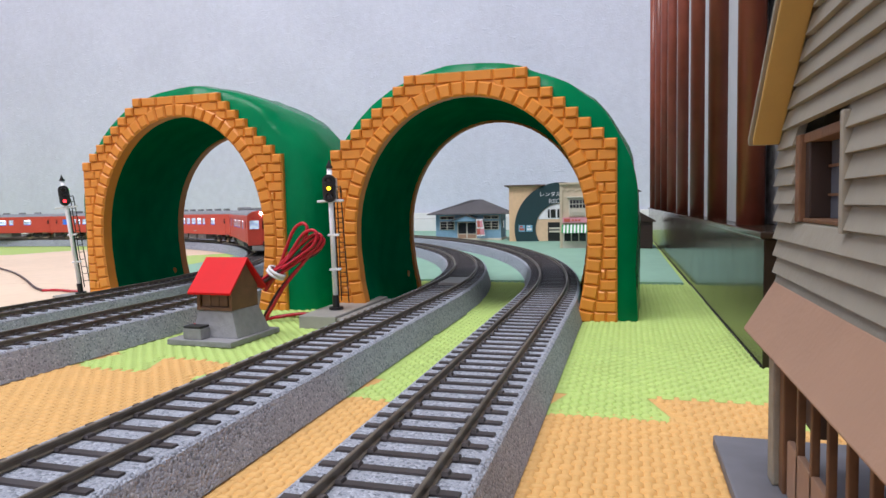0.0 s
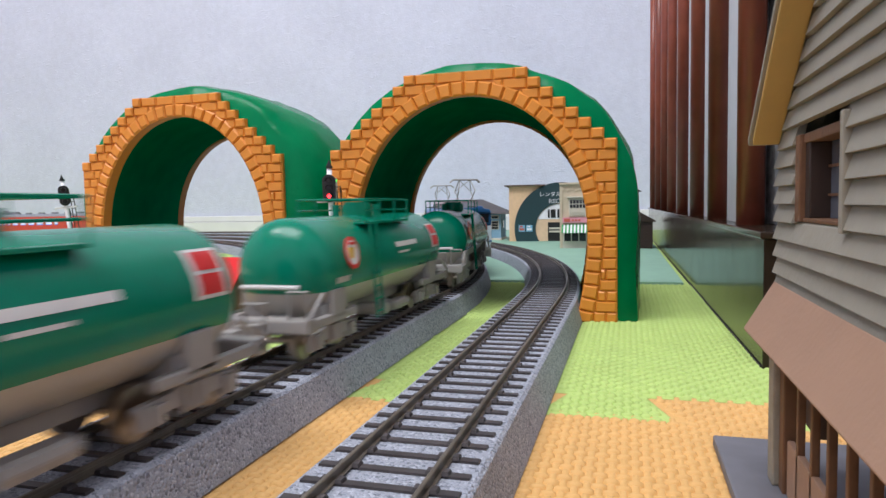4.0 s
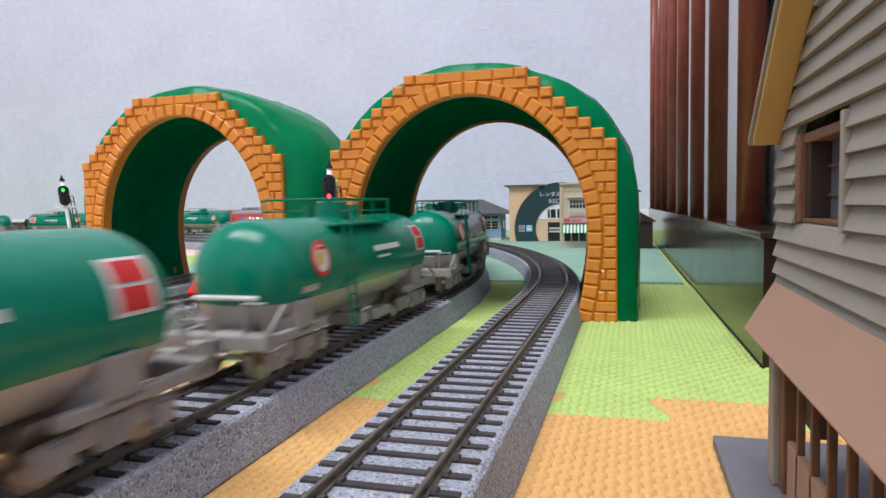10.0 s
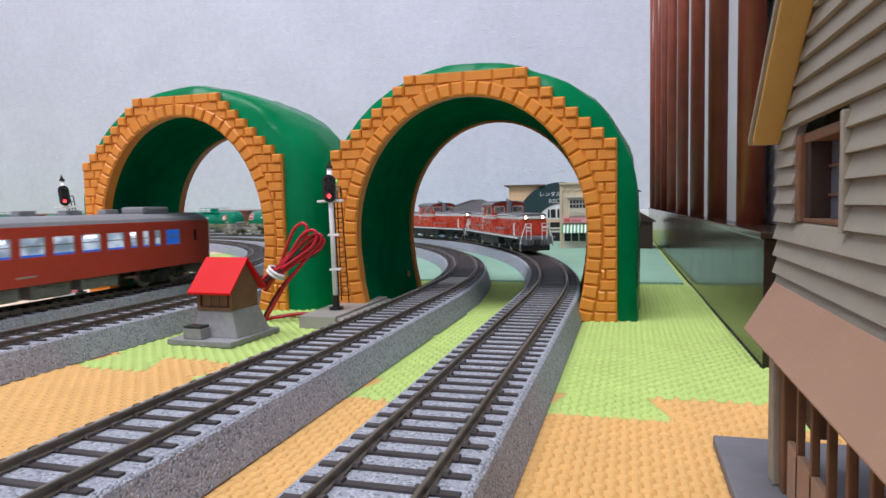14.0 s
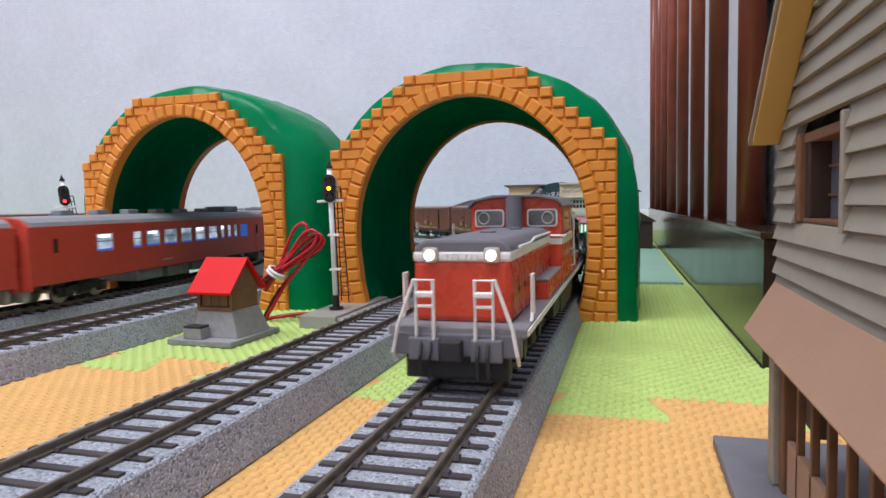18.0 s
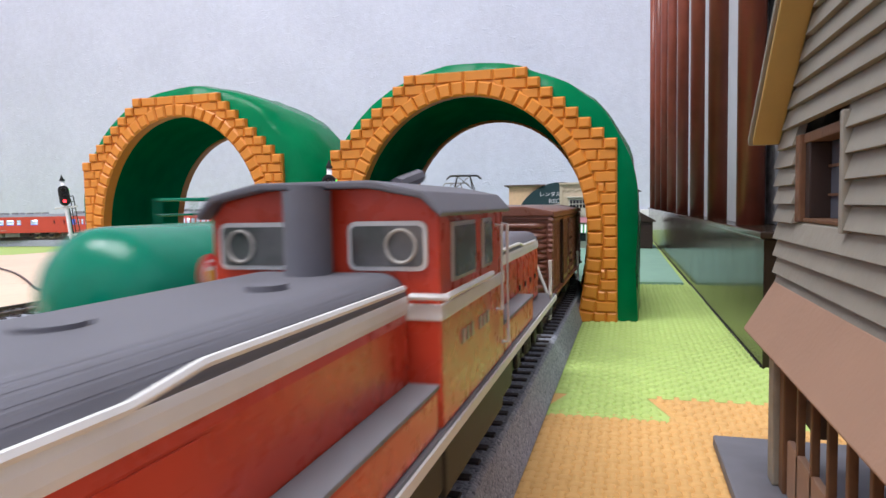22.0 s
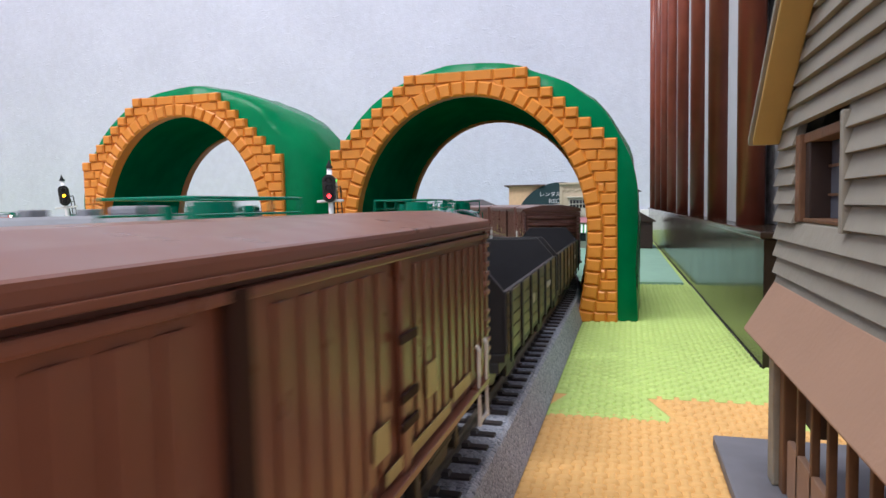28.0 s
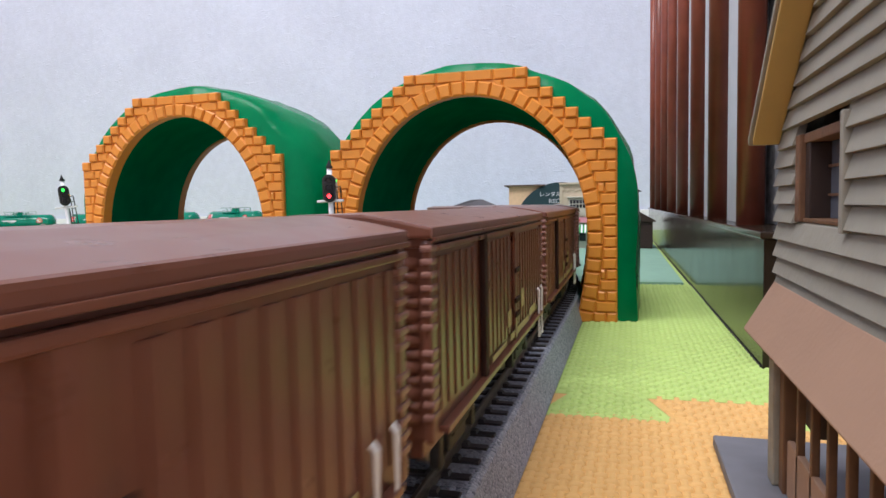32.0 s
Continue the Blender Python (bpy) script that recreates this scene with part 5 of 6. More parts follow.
# tank train on the second loop
PASS = [(0.0, 0.2305), (0.3, 0.2290), (2.8, 0.2265), (3.2, 0.2330), (3.8, 0.2420), (4.9, 0.2385), (6.0, 0.2335), (7.0, 0.2310), (8.0, 0.2390), (8.8, 0.2330)]
A_LAP, A_SLOW = 18.29, 0.2252
A_TIME = Timetable([(0, 0.2305)] + [(2.7 + t, v) for t, v in PASS] + [(12.5, A_SLOW), (20.5, A_SLOW)] + [(2.7 + A_LAP + t, v + 0.0006) for t, v in PASS] + [(32, 0.2300)], 2.7)
A_HEAD = 0.1239
run(sized(electric(), 0.93, 1, 1), LOOP_A, A_HEAD + 0.144, 1, A_TIME, 0.064)
first = tanker()
for k in range(12):
    run(first if k == 0 else copy_thing(first, Matrix()), LOOP_A, A_HEAD - 0.0426 - 0.158 * k, 1, A_TIME, 0.0465)

# freight train on the outer loop, coming the other way
B_TIME = Timetable([(0, 0.1065), (16.5, 0.1065), (17.3, 0.103), (17.8, 0.096), (18.4, 0.093), (19, 0.0945), (19.6, 0.0975), (20.3, 0.095), (21, 0.0940), (23, 0.0937), (24, 0.0940), (25, 0.0957), (27.2, 0.0957), (28, 0.0915), (28.2, 0.0975), (28.9, 0.0975), (29.5, 0.0950), (30.2, 0.0935), (31, 0.0905), (32, 0.0900)], 17.8)
B_HEAD = 0.2690 + 0.30
d1 = sized(diesel(), 0.93, 1.075, 0.98)
run(d1, LOOP_B, B_HEAD, -1, B_TIME, 0.071)
run(copy_thing(d1, Matrix()), LOOP_B, B_HEAD + 0.2265, -1, B_TIME, 0.071)
s = B_HEAD + 0.3397
w1, g1 = sized(boxcar(), 0.82, 1.20, 1.06), sized(gondola(), 0.845, 1.16, 0.95)
used = {}
for i, kind in enumerate("bbbbggbbbbbbbb"):
    s += {4: 0.0070, 6: 0.0018}.get(i, 0.0)  # longer couplings at the open wagons
    src, pitch, half = (w1, 0.1190, 0.031) if kind == "b" else (g1, 0.1010, 0.0267)
    ob = src if kind not in used else copy_thing(src, Matrix())
    used[kind] = 1
    run(ob, LOOP_B, s + pitch / 2, -1, B_TIME, half)
    s += pitch

# two-car railcar train on the third loop
C_SLOW = 0.2273
C_TIME = Timetable([(0, 0.25), (11.2, 0.25), (12.0, 0.236), (13.2, 0.232), (16, C_SLOW), (32, C_SLOW)], 11.0)
C_HEAD = 0.2582 - 0.05
run(sized(railcar(False, True, -1), 0.93, 1, 1), LOOP_C2, C_HEAD + 0.1185, -1, C_TIME, 0.080)
run(sized(railcar(True, True, -1), 0.93, 1, 1), LOOP_C2, C_HEAD + 0.1185 + 0.237, -1, C_TIME, 0.080)

# four-car railcar train on the inner loop
D_TIME = Timetable([(0, 0.1545), (12, 0.157), (14.3, 0.157), (14.9, 0.140), (16.5, 0.1415), (17, 0.143), (18, 0.138), (32, 0.138)], 16.5)
D_HEAD = 0.2437 + 0.474 - 0.05
r1, r2 = sized(railcar(True, False, 1, 0.017), 0.93, 1, 1), sized(railcar(False, True, -1, 0.017), 0.93, 1, 1)
for k, ob in enumerate((r1, r2, copy_thing(r1, Matrix()), copy_thing(r2, Matrix()))):
    run(ob, LOOP_C1, D_HEAD - 0.1185 - 0.237 * k, 1, D_TIME, 0.080)


# ---- weatherboarded house beside the camera ----
SIDING = material("grey_weatherboard", (0.285, 0.265, 0.215), 0.75, vary=0.10, scale=120, bump=0.25, bump_scale=600, random_part=0.05)
YELLOW_TRIM = material("yellow_barge_board", (0.52, 0.36, 0.115), 0.7, vary=0.10, scale=120, bump=0.2, bump_scale=500)
AWNING_TAN = material("tan_card_awning", (0.36, 0.218, 0.145), 0.8, vary=0.07, scale=90, bump=0.2, bump_scale=900)
WOOD_BROWN = material("brown_stained_wood", (0.16, 0.075, 0.035), 0.6, vary=0.25, scale=300, bump=0.3, bump_scale=900)
POST_GREY = material("weathered_post", (0.30, 0.26, 0.20), 0.75, vary=0.2, scale=300, bump=0.3, bump_scale=900)
BASE_GREY = material("slate_base_plate", (0.16, 0.16, 0.18), 0.7, vary=0.12, scale=200)
ROOFING = material("dark_roofing", (0.13, 0.09, 0.07), 0.7, vary=0.2, scale=200)
DARK_PANE = material("reflecting_dark_pane", (0.13, 0.14, 0.17), 0.03, vary=0.1, scale=60, spec=1.0)

BROWN_WALL = paint("dark_brown_wall", (0.035, 0.018, 0.012), 0.6)

HX, HF, HN = 0.0265, 0.1330, 0.0300
house = thing("weatherboarded_house", "grey weatherboarded model house with tan awning and yellow gable trim", "model house")
ridge_y, eave_z, ridge_z = 0.083, 0.0650, 0.1070
part("base_plate", boxes((0.0180, 0.080, 0.026, 0.1530, 0.0006, 0.0030), bevel=0.0004), BASE_GREY, house, "slate grey base plate")
part("inner_wall", prism([(HF, 0.0385), (HF, eave_z), (ridge_y, ridge_z), (HN, eave_z), (HN, 0.0385)], "x", HX + 0.0062, HX + 0.0075), SIDING, house)
LAP = 0.00318
z = 0.0385
while z < ridge_z - 0.003:
    top = z + LAP
    if top < eave_z:
        spans = [(HN, HF)]
    else:
        k = (top - eave_z) / (ridge_z - eave_z)
        spans = [(HN + (ridge_y - HN) * k, HF - (HF - ridge_y) * k)]
    if z + LAP * 0.5 > 0.0515 and z < 0.0650:
        a, b = spans[0]
        spans = [(a, 0.0930), (0.1188, b)]
    for a, b in spans:
        for ya, yb in ((a, b),):
            if yb - ya < 0.002:
                continue
            part("weatherboard", prism([(HX - 0.0009, z), (HX + 0.0005, z), (HX + 0.0016, z + LAP + 0.0008), (HX + 0.0001, z + LAP)], "y", ya, yb, 0.00012), SIDING, house)
    z += LAP
part("corner_board", boxes((HX + 0.0002, HX + 0.0014, HF - 0.0006, HF + 0.0003, 0.0385, 0.0650), bevel=0.0002), SIDING, house, "grey corner board")
part("end_wall", boxes((HX + 0.0012, 0.075, HF - 0.0012, HF, 0.0385, eave_z), bevel=0.0003), SIDING, house)
win = part("window_frame", merged(boxes((HX - 0.0004, HX + 0.0055, 0.1158, 0.1187, 0.0515, 0.0655), bevel=0.0003), boxes((HX + 0.0002, HX + 0.0055, 0.0930, 0.1158, 0.0640, 0.0655), (HX + 0.0002, HX + 0.0055, 0.0930, 0.1158, 0.0515, 0.0522), (HX + 0.0030, HX + 0.0042, 0.1022, 0.1034, 0.0522, 0.0640), bevel=0.0002)), WOOD_BROWN, house, "brown wooden window frame")
for ya, yb in ((0.0932, 0.1022), (0.1034, 0.1130)):
    part("pane", boxes((HX + 0.0034, HX + 0.0038, ya, yb, 0.0522, 0.0640)), DARK_PANE, win, "reflecting glass pane")
    part("glazing_bar", boxes((HX + 0.0030, HX + 0.0034, ya, yb, 0.0556, 0.0560), (HX + 0.0030, HX + 0.0034, ya, yb, 0.0600, 0.0604)), WOOD_BROWN, win)
part("window_jamb", boxes((HX - 0.0011, HX + 0.0055, 0.0915, 0.0929, 0.0508, 0.0662), bevel=0.0002), SIDING, win, "grey window jamb")
part("window_reveal", boxes((HX + 0.0005, HX + 0.0060, 0.1132, 0.1160, 0.0522, 0.0640), bevel=0.0002), BROWN_WALL, win)
# barge boards and roof
for sgn in (1, -1):
    ye = ridge_y + sgn * (HF - ridge_y - 0.0016)
    ze = eave_z
    part("barge_board", prism([(ye, ze + 0.0014), (ridge_y, ridge_z + 0.0014), (ridge_y, ridge_z + 0.0002), (ye, ze + 0.0002)], "x", HX - 0.0047, HX - 0.0002, 0.0002), YELLOW_TRIM, house, "yellow painted barge board")
    part("roof", prism([(ye + sgn * 0.002, ze + 0.0002), (ridge_y, ridge_z + 0.0015), (ridge_y, ridge_z + 0.0030), (ye + sgn * 0.002, ze + 0.0017)], "x", HX - 0.0052, 0.080, 0.0003), SIDING, house, "pale sloping roof edge")
# awning and shop front
part("awning", prism([(HX - 0.0008, 0.0402), (HX - 0.0002, 0.0392), (0.0212, 0.0305), (0.0206, 0.0313)], "y", HN, 0.1312, 0.0002), AWNING_TAN, house, "plain tan card awning")
part("corner_post", boxes((HX - 0.0014, HX + 0.0030, 0.1275, 0.1318, 0.0030, 0.0385), bevel=0.0004), POST_GREY, house, "weathered corner post")
part("jamb", boxes((HX - 0.0004, HX + 0.0026, 0.1240, 0.1272, 0.0030, 0.0385), bevel=0.0003), WOOD_BROWN, house)
part("bracket", boxes((HX + 0.0030, HX + 0.0050, 0.1160, 0.1238, 0.0160, 0.0385), bevel=0.0003), ROOFING, house)
part("sill_panel", boxes((HX + 0.0002, HX + 0.0014, HN, 0.1238, 0.0030, 0.0130), bevel=0.0003), AWNING_TAN, house, "tan sill panel")
for y in (0.1165, 0.1080, 0.0995, 0.0910, 0.0825, 0.0740):
    part("lattice_bar", boxes((HX + 0.0002, HX + 0.0014, y, y + 0.0012, 0.0030, 0.0385), bevel=0.0002), WOOD_BROWN, house, "thin brown lattice bar")
part("upper_floor", boxes((HX + 0.0004, 0.074, HN, HF - 0.0014, 0.0375, 0.0385)), POST_GREY, house)
part("back_wall", boxes((0.0735, 0.075, HN, HF - 0.0014, 0.0030, eave_z), bevel=0.0003), SIDING, house)
part("near_wall", boxes((HX + 0.0012, 0.0735, HN, HN + 0.0014, 0.0030, eave_z), bevel=0.0003), SIDING, house)

# ---- colour light signals ----
MAST_WHITE = paint("mast_white", (0.86, 0.86, 0.88), 0.35)
HEAD_BLACK = paint("signal_black", (0.012, 0.012, 0.013), 0.45)
LENS_OFF = paint("dark_lens", (0.02, 0.015, 0.012), 0.15)
LENS_RED = glow("red_signal_glow", (1.0, 0.03, 0.04), 5.0)
LENS_AMBER = glow("amber_signal_glow", (1.0, 0.50, 0.02), 5.0)
LENS_GREEN = glow("green_signal_glow", (0.02, 0.9, 0.06), 4.0)


def signal(m, h, tilt, label):
    """A white mast with a three-lamp head, a black ladder and stays. Local front is -y; the mast leans by tilt degrees."""
    g = thing("railway_signal", label, "railway signal", "colour light signals", m @ pose(0, 0, 0, 0, tilt, 0))
    part("foot", rods(((0, 0, 0), (0, 0, 0.0012), 0.0034), ((0, 0, 0.0012), (0, 0, 0.0068), 0.0017), n=16), HEAD_BLACK, g, "black mast foot")
    part("mast", rods(((0, 0, 0.0066), (0, 0, h - 0.004), 0.00125), n=14), MAST_WHITE, g, "white round mast", smooth=True)
    part("conduit", rods(((0.0013, 0.0004, 0.0066), (0.0013, 0.0004, h * 0.72), 0.00055), n=8), HEAD_BLACK, g, "black cable conduit")
    part("finial", rods(((0, 0, h - 0.004), (0, 0, h - 0.0028), 0.0016), ((0, 0, h - 0.0028), (0, 0, h), 0.0012, 0.0002), n=10), HEAD_BLACK, g)
    zc = h - 0.0135
    pr = [(0.0032 * math.cos(a), zc + (0.0034 if math.sin(a) >= 0 else -0.0034) + 0.0032 * math.sin(a)) for a in [2 * math.pi * k / 28 for k in range(28)]]
    head = part("head", prism(pr, "y", -0.0026, -0.0014, 0.0004), HEAD_BLACK, g, "rounded black lamp head")
    part("lamp_box", boxes((-0.0029, 0.0029, -0.0014, 0.0034, zc - 0.0050, zc + 0.0050), bevel=0.0004), MAST_WHITE, head, "white lamp casing")
    for k, dz in enumerate((0.0036, 0.0, -0.0036)):
        part("hood", merged(*[rods(((0.0015 * math.cos(a), -0.0026, zc + dz + 0.0015 * math.sin(a)), (0.0015 * math.cos(a), -0.0046, zc + dz + 0.0015 * math.sin(a)), 0.0003), n=5) for a in [math.pi * i / 6 for i in range(7)]]), HEAD_BLACK, head)
        part("lens", rods(((0, -0.0026, zc + dz), (0, -0.0028, zc + dz), 0.00125), n=14), LENS_OFF, head, "dark signal lens")
    for z in (h * 0.77 - 0.003, h * 0.50, h * 0.27):
        part("stay", boxes((-0.0065 if z > h * 0.7 else -0.0022, 0.0062 if z > h * 0.7 else 0.0034, -0.0012, 0.0012, z - 0.0006, z + 0.0006), bevel=0.0003), MAST_WHITE, g, "white bracket")
    spec = [((0.0026, 0.0006, 0.0040), (0.0030, 0.0006, h * 0.80), 0.0003), ((0.0062, 0.0006, 0.0030), (0.0048, 0.0006, h * 0.82), 0.0003), ((0.0048, 0.0006, h * 0.82), (0.0022, 0.0006, h * 0.82), 0.0003)]
    k = 0.008
    while k < h * 0.80:
        f = k / (h * 0.82)
        spec.append(((0.0026 + 0.0004 * f, 0.0006, k), (0.0062 - 0.0014 * f, 0.0006, k), 0.00022))
        k += 0.0048
    part("ladder", rods(*spec, n=6), HEAD_BLACK, g, "thin black ladder")
    return g, head, zc


sig_r, head_r, zr = signal(pose(-0.1350, 0.2830, 0.0066, 0, 0, 12), 0.0712, -1.2, "white signal mast with black ladder beside the tunnel")
sig_l, head_l, zl = signal(pose(-0.3490, 0.3450, 0.0016, 0, 0, 40), 0.0785, -5.5, "leaning white signal mast with black ladder and lamp")


def lamp_drum(g, zc, first):
    """An added drum in the head that stands in for switching lamps: one glowing bead for each lens; the bead that faces
    -y shows. Turned by first degrees.
    """
    d = part("lamp_drum", rods(((0, 0, zc - 0.0046), (0, 0, zc + 0.0046), 0.0014), n=12), HEAD_BLACK, g, "added drum that turns a glowing bead to the front")
    for deg, dz, mat, lab in ((0, 0.0, LENS_AMBER, "glowing amber bead"), (120, 0.0036, LENS_GREEN, "glowing green bead"), (240, -0.0036, LENS_RED, "glowing red bead")):
        q = Matrix.Rotation(-radians(deg), 4, "Z")
        bm = bmesh.new()
        bmesh.ops.create_uvsphere(bm, u_segments=14, v_segments=10, radius=0.00118, matrix=q @ Matrix.Translation((0, -0.0022, zc + dz)))
        part("bead", bm, mat, d, lab, smooth=True)
    d.matrix_basis = pose(0, 0, 0, 0, 0, first)
    return d


drum_r = lamp_drum(sig_r, zr, 0)
drum_l = lamp_drum(sig_l, zl, -120)

plinth = thing("signal_plinth", "grey plastic block beside the track under the signal", "plinth")
part("block", prism([(-0.1448, 0.2640), (-0.1265, 0.2640), (-0.1265, 0.3300), (-0.1448, 0.3300)], "z", 0.0002, 0.0064, 0.0005), STEEL_GREY, plinth, "grey block")
part("ledge", boxes((-0.1300, -0.1205, 0.2650, 0.3300, 0.0002, 0.0052), bevel=0.0004), STEEL_GREY, plinth)
foot = thing("signal_plate", "grey plate under the leaning signal mast", "plinth")
part("plate", boxes((-0.3600, -0.3330, 0.3330, 0.3520, 0.0002, 0.0016), bevel=0.0003), STEEL_GREY, foot)

# ---- small roofed hut on a stone base ----
STONE = material("grey_hut_stone", (0.25, 0.25, 0.26), 0.8, vary=0.15, scale=400, bump=0.6, bump_scale=900)
HUT_WOOD = material("hut_brown_wood", (0.17, 0.085, 0.045), 0.65, vary=0.25, scale=250, bump=0.3, bump_scale=900)
HUT_RED = material("bright_red_roof", (0.66, 0.010, 0.014), 0.5, vary=0.05, scale=200, spec=0.2)
hut = thing("roofed_hut", "small brown hut with bright red roof on grey stone", "hut", m=pose(-0.1648, 0.2372, 0.0002, 0, 0, -3))
part("base_plate", prism([(-0.0165, -0.0185), (0.0165, -0.0185), (0.0165, 0.0180), (-0.0165, 0.0180)], "z", 0.0006, 0.0030, 0.0004), STONE, hut, "grey base plate")
bm = bmesh.new()
lo = [bm.verts.new((x, y, 0.0030)) for x, y in ((-0.0090, -0.0112), (0.0146, -0.0112), (0.0146, 0.0130), (-0.0090, 0.0130))]
hi = [bm.verts.new((x, y, 0.0142)) for x, y in ((-0.0070, -0.0092), (0.0106, -0.0092), (0.0106, 0.0105), (-0.0070, 0.0105))]
for i in range(4):
    bm.faces.new((lo[i], lo[(i + 1) % 4], hi[(i + 1) % 4], hi[i]))
bm.faces.new(hi), bm.faces.new(lo[::-1])
bmesh.ops.bevel(bm, geom=bm.edges[:], offset=0.0003, segments=2, profile=0.6, affect="EDGES")
part("stone_base", bm, STONE, hut, "sloping grey stone base")
box_ = part("offertory_box", boxes((-0.0088, 0.0004, -0.0172, -0.0110, 0.0030, 0.0076), bevel=0.0003), STONE, hut, "small grey stone trough")
part("grate", boxes((-0.0088, 0.0002, -0.0172, -0.0112, 0.0077, 0.0086), bevel=0.0004), BLACK, box_, "dark slatted lid")
cabin = part("cabin", boxes((-0.0068, 0.0104, -0.0082, 0.0103, 0.0142, 0.0232), bevel=0.0002), HUT_WOOD, hut, "brown wooden cabin")
for x in (-0.0066, 0.0102):
    part("corner_post", boxes((x - 0.0008, x + 0.0008, -0.0094, -0.0080, 0.0142, 0.0232), bevel=0.0002), HUT_WOOD, cabin)
part("front_bay", boxes((-0.0050, 0.0086, -0.0086, -0.0082, 0.0158, 0.0218)), BROWN_WALL, cabin, "dark recessed front")
part("bay_panel", boxes((-0.0046, -0.0004, -0.0089, -0.0086, 0.0161, 0.0215), (-0.0001, 0.0040, -0.0089, -0.0086, 0.0161, 0.0215), (0.0043, 0.0083, -0.0089, -0.0086, 0.0161, 0.0215), bevel=0.0001), HUT_WOOD, cabin)
part("lintel", boxes((-0.0074, 0.0110, -0.0096, -0.0080, 0.0220, 0.0234), (-0.0074, 0.0110, -0.0096, -0.0080, 0.0142, 0.0156), bevel=0.0002), HUT_WOOD, cabin)
part("gable", prism([(-0.0080, 0.0232), (0.0102, 0.0232), (0.0010, 0.0345)], "x", 0.0072, 0.0104), HUT_WOOD, cabin)
for y0, y1 in ((-0.0125, 0.0010), (0.0145, 0.0010)):
    part("roof_slope", prism([(y0, 0.0222), (y1, 0.0362), (y1, 0.0350), (y0 * 0.98, 0.0212)], "x", -0.0098, 0.0125, 0.0002), HUT_RED, hut, "bright red roof slope")

sized(hut, 0.94, 0.94, 0.97)

# ---- red and black wire ----
WIRE_RED = paint("red_wire", (0.50, 0.012, 0.030), 0.35)
WIRE_DARK = paint("dark_red_wire", (0.05, 0.012, 0.014), 0.4)
TIE_WHITE = paint("white_tie", (0.75, 0.75, 0.76), 0.4)


def curve_points(knots, n=10):
    """A smooth line through the knots."""
    k = [Vector(p) for p in knots]
    out = []
    for i in range(len(k) - 1):
        p0, p1, p2, p3 = k[max(i - 1, 0)], k[i], k[i + 1], k[min(i + 2, len(k) - 1)]
        for j in range(n):
            t = j / n
            out.append(0.5 * ((2 * p1) + (p2 - p0) * t + (2 * p0 - 5 * p1 + 4 * p2 - p3) * t * t + (3 * p1 - p0 - 3 * p2 + p3) * t ** 3))
    return out + [k[-1]]


coil = thing("wire_coil", "looped bundle of red and black wires with white tie", "wire")
rw = random.Random(5)
TIE = Vector((-0.1617, 0.2745, 0.0247))


def teardrop(tip, half):
    """A loop of wire from the tie out to a round tip and back, its ends running on below the tie."""
    v = Vector(tip) - TIE
    n = Vector((-v.z, 0.0, v.x)).normalized() * half
    o = Vector((rw.uniform(-0.0012, 0.0012), rw.uniform(-0.0016, 0.0016), rw.uniform(-0.0012, 0.0012)))
    tail = -v.normalized() * 0.0105
    return curve_points([TIE + o + tail * 1.0, TIE + o, TIE + o * 0.6 + v * 0.40 + n * 0.55, TIE + v * 0.78 + n, TIE + v * 0.95 + n * 0.62, TIE + v, TIE + v * 0.95 - n * 0.62, TIE + v * 0.78 - n, TIE - o * 0.6 + v * 0.40 - n * 0.55, TIE - o, TIE - o + tail * 0.9])


for tip, half, dark in (((-0.1462, 0.2755, 0.0478), 0.0034, 0), ((-0.1400, 0.2740, 0.0442), 0.0036, 0), ((-0.1384, 0.2760, 0.0424), 0.0030, 0), ((-0.1378, 0.2775, 0.0405), 0.0026, 0), ((-0.1410, 0.2790, 0.0412), 0.0030, 1), ((-0.1395, 0.2785, 0.0385), 0.0026, 1)):
    part("wire_loop", tube(teardrop(tip, half), 0.00080, 7), WIRE_DARK if dark else WIRE_RED, coil, "dark wire" if dark else "red wire", smooth=True)
part("tail", tube(curve_points([(-0.1382, 0.2770, 0.0400), (-0.1480, 0.2770, 0.0300), (-0.1585, 0.2760, 0.0180), (-0.1655, 0.2760, 0.0075), (-0.1705, 0.2790, 0.0012), (-0.1690, 0.2860, 0.0011), (-0.1580, 0.2905, 0.0024), (-0.1460, 0.2890, 0.0018)]), 0.00085, 7), WIRE_RED, coil, "red wire", smooth=True)
part("tail", tube(curve_points([(-0.1500, 0.2790, 0.0290), (-0.1610, 0.2770, 0.0170), (-0.1680, 0.2770, 0.0070), (-0.1720, 0.2800, 0.0014), (-0.1700, 0.2885, 0.0011), (-0.1580, 0.2930, 0.0022), (-0.1460, 0.2915, 0.0016)]), 0.00085, 7), WIRE_DARK, coil, "dark wire", smooth=True)
AX = Vector((0.55, 0.0, 0.83))
for off in (-0.0007, 0.0009):
    part("tie", tube([TIE + AX * off + Vector((-0.83, 0, 0.55)) * 0.0042 * math.cos(a) + Vector((0, 1, 0)) * 0.0036 * math.sin(a) for a in [2 * math.pi * k / 20 for k in range(21)]], 0.0008, 7), TIE_WHITE, coil, "white twisted tie", smooth=True)
feed = thing("feeder_wire", "dark red wire lying on the beige mat", "wire")
part("wire", tube(curve_points([(-0.7461, 0.5754, 0.0012), (-0.6657, 0.5380, 0.0012), (-0.6037, 0.4995, 0.0012), (-0.5423, 0.4623, 0.0012), (-0.4760, 0.4155, 0.0012), (-0.4214, 0.3744, 0.0012), (-0.3963, 0.3587, 0.0012)]), 0.0009, 7), WIRE_DARK, feed, "dark wire", smooth=True)
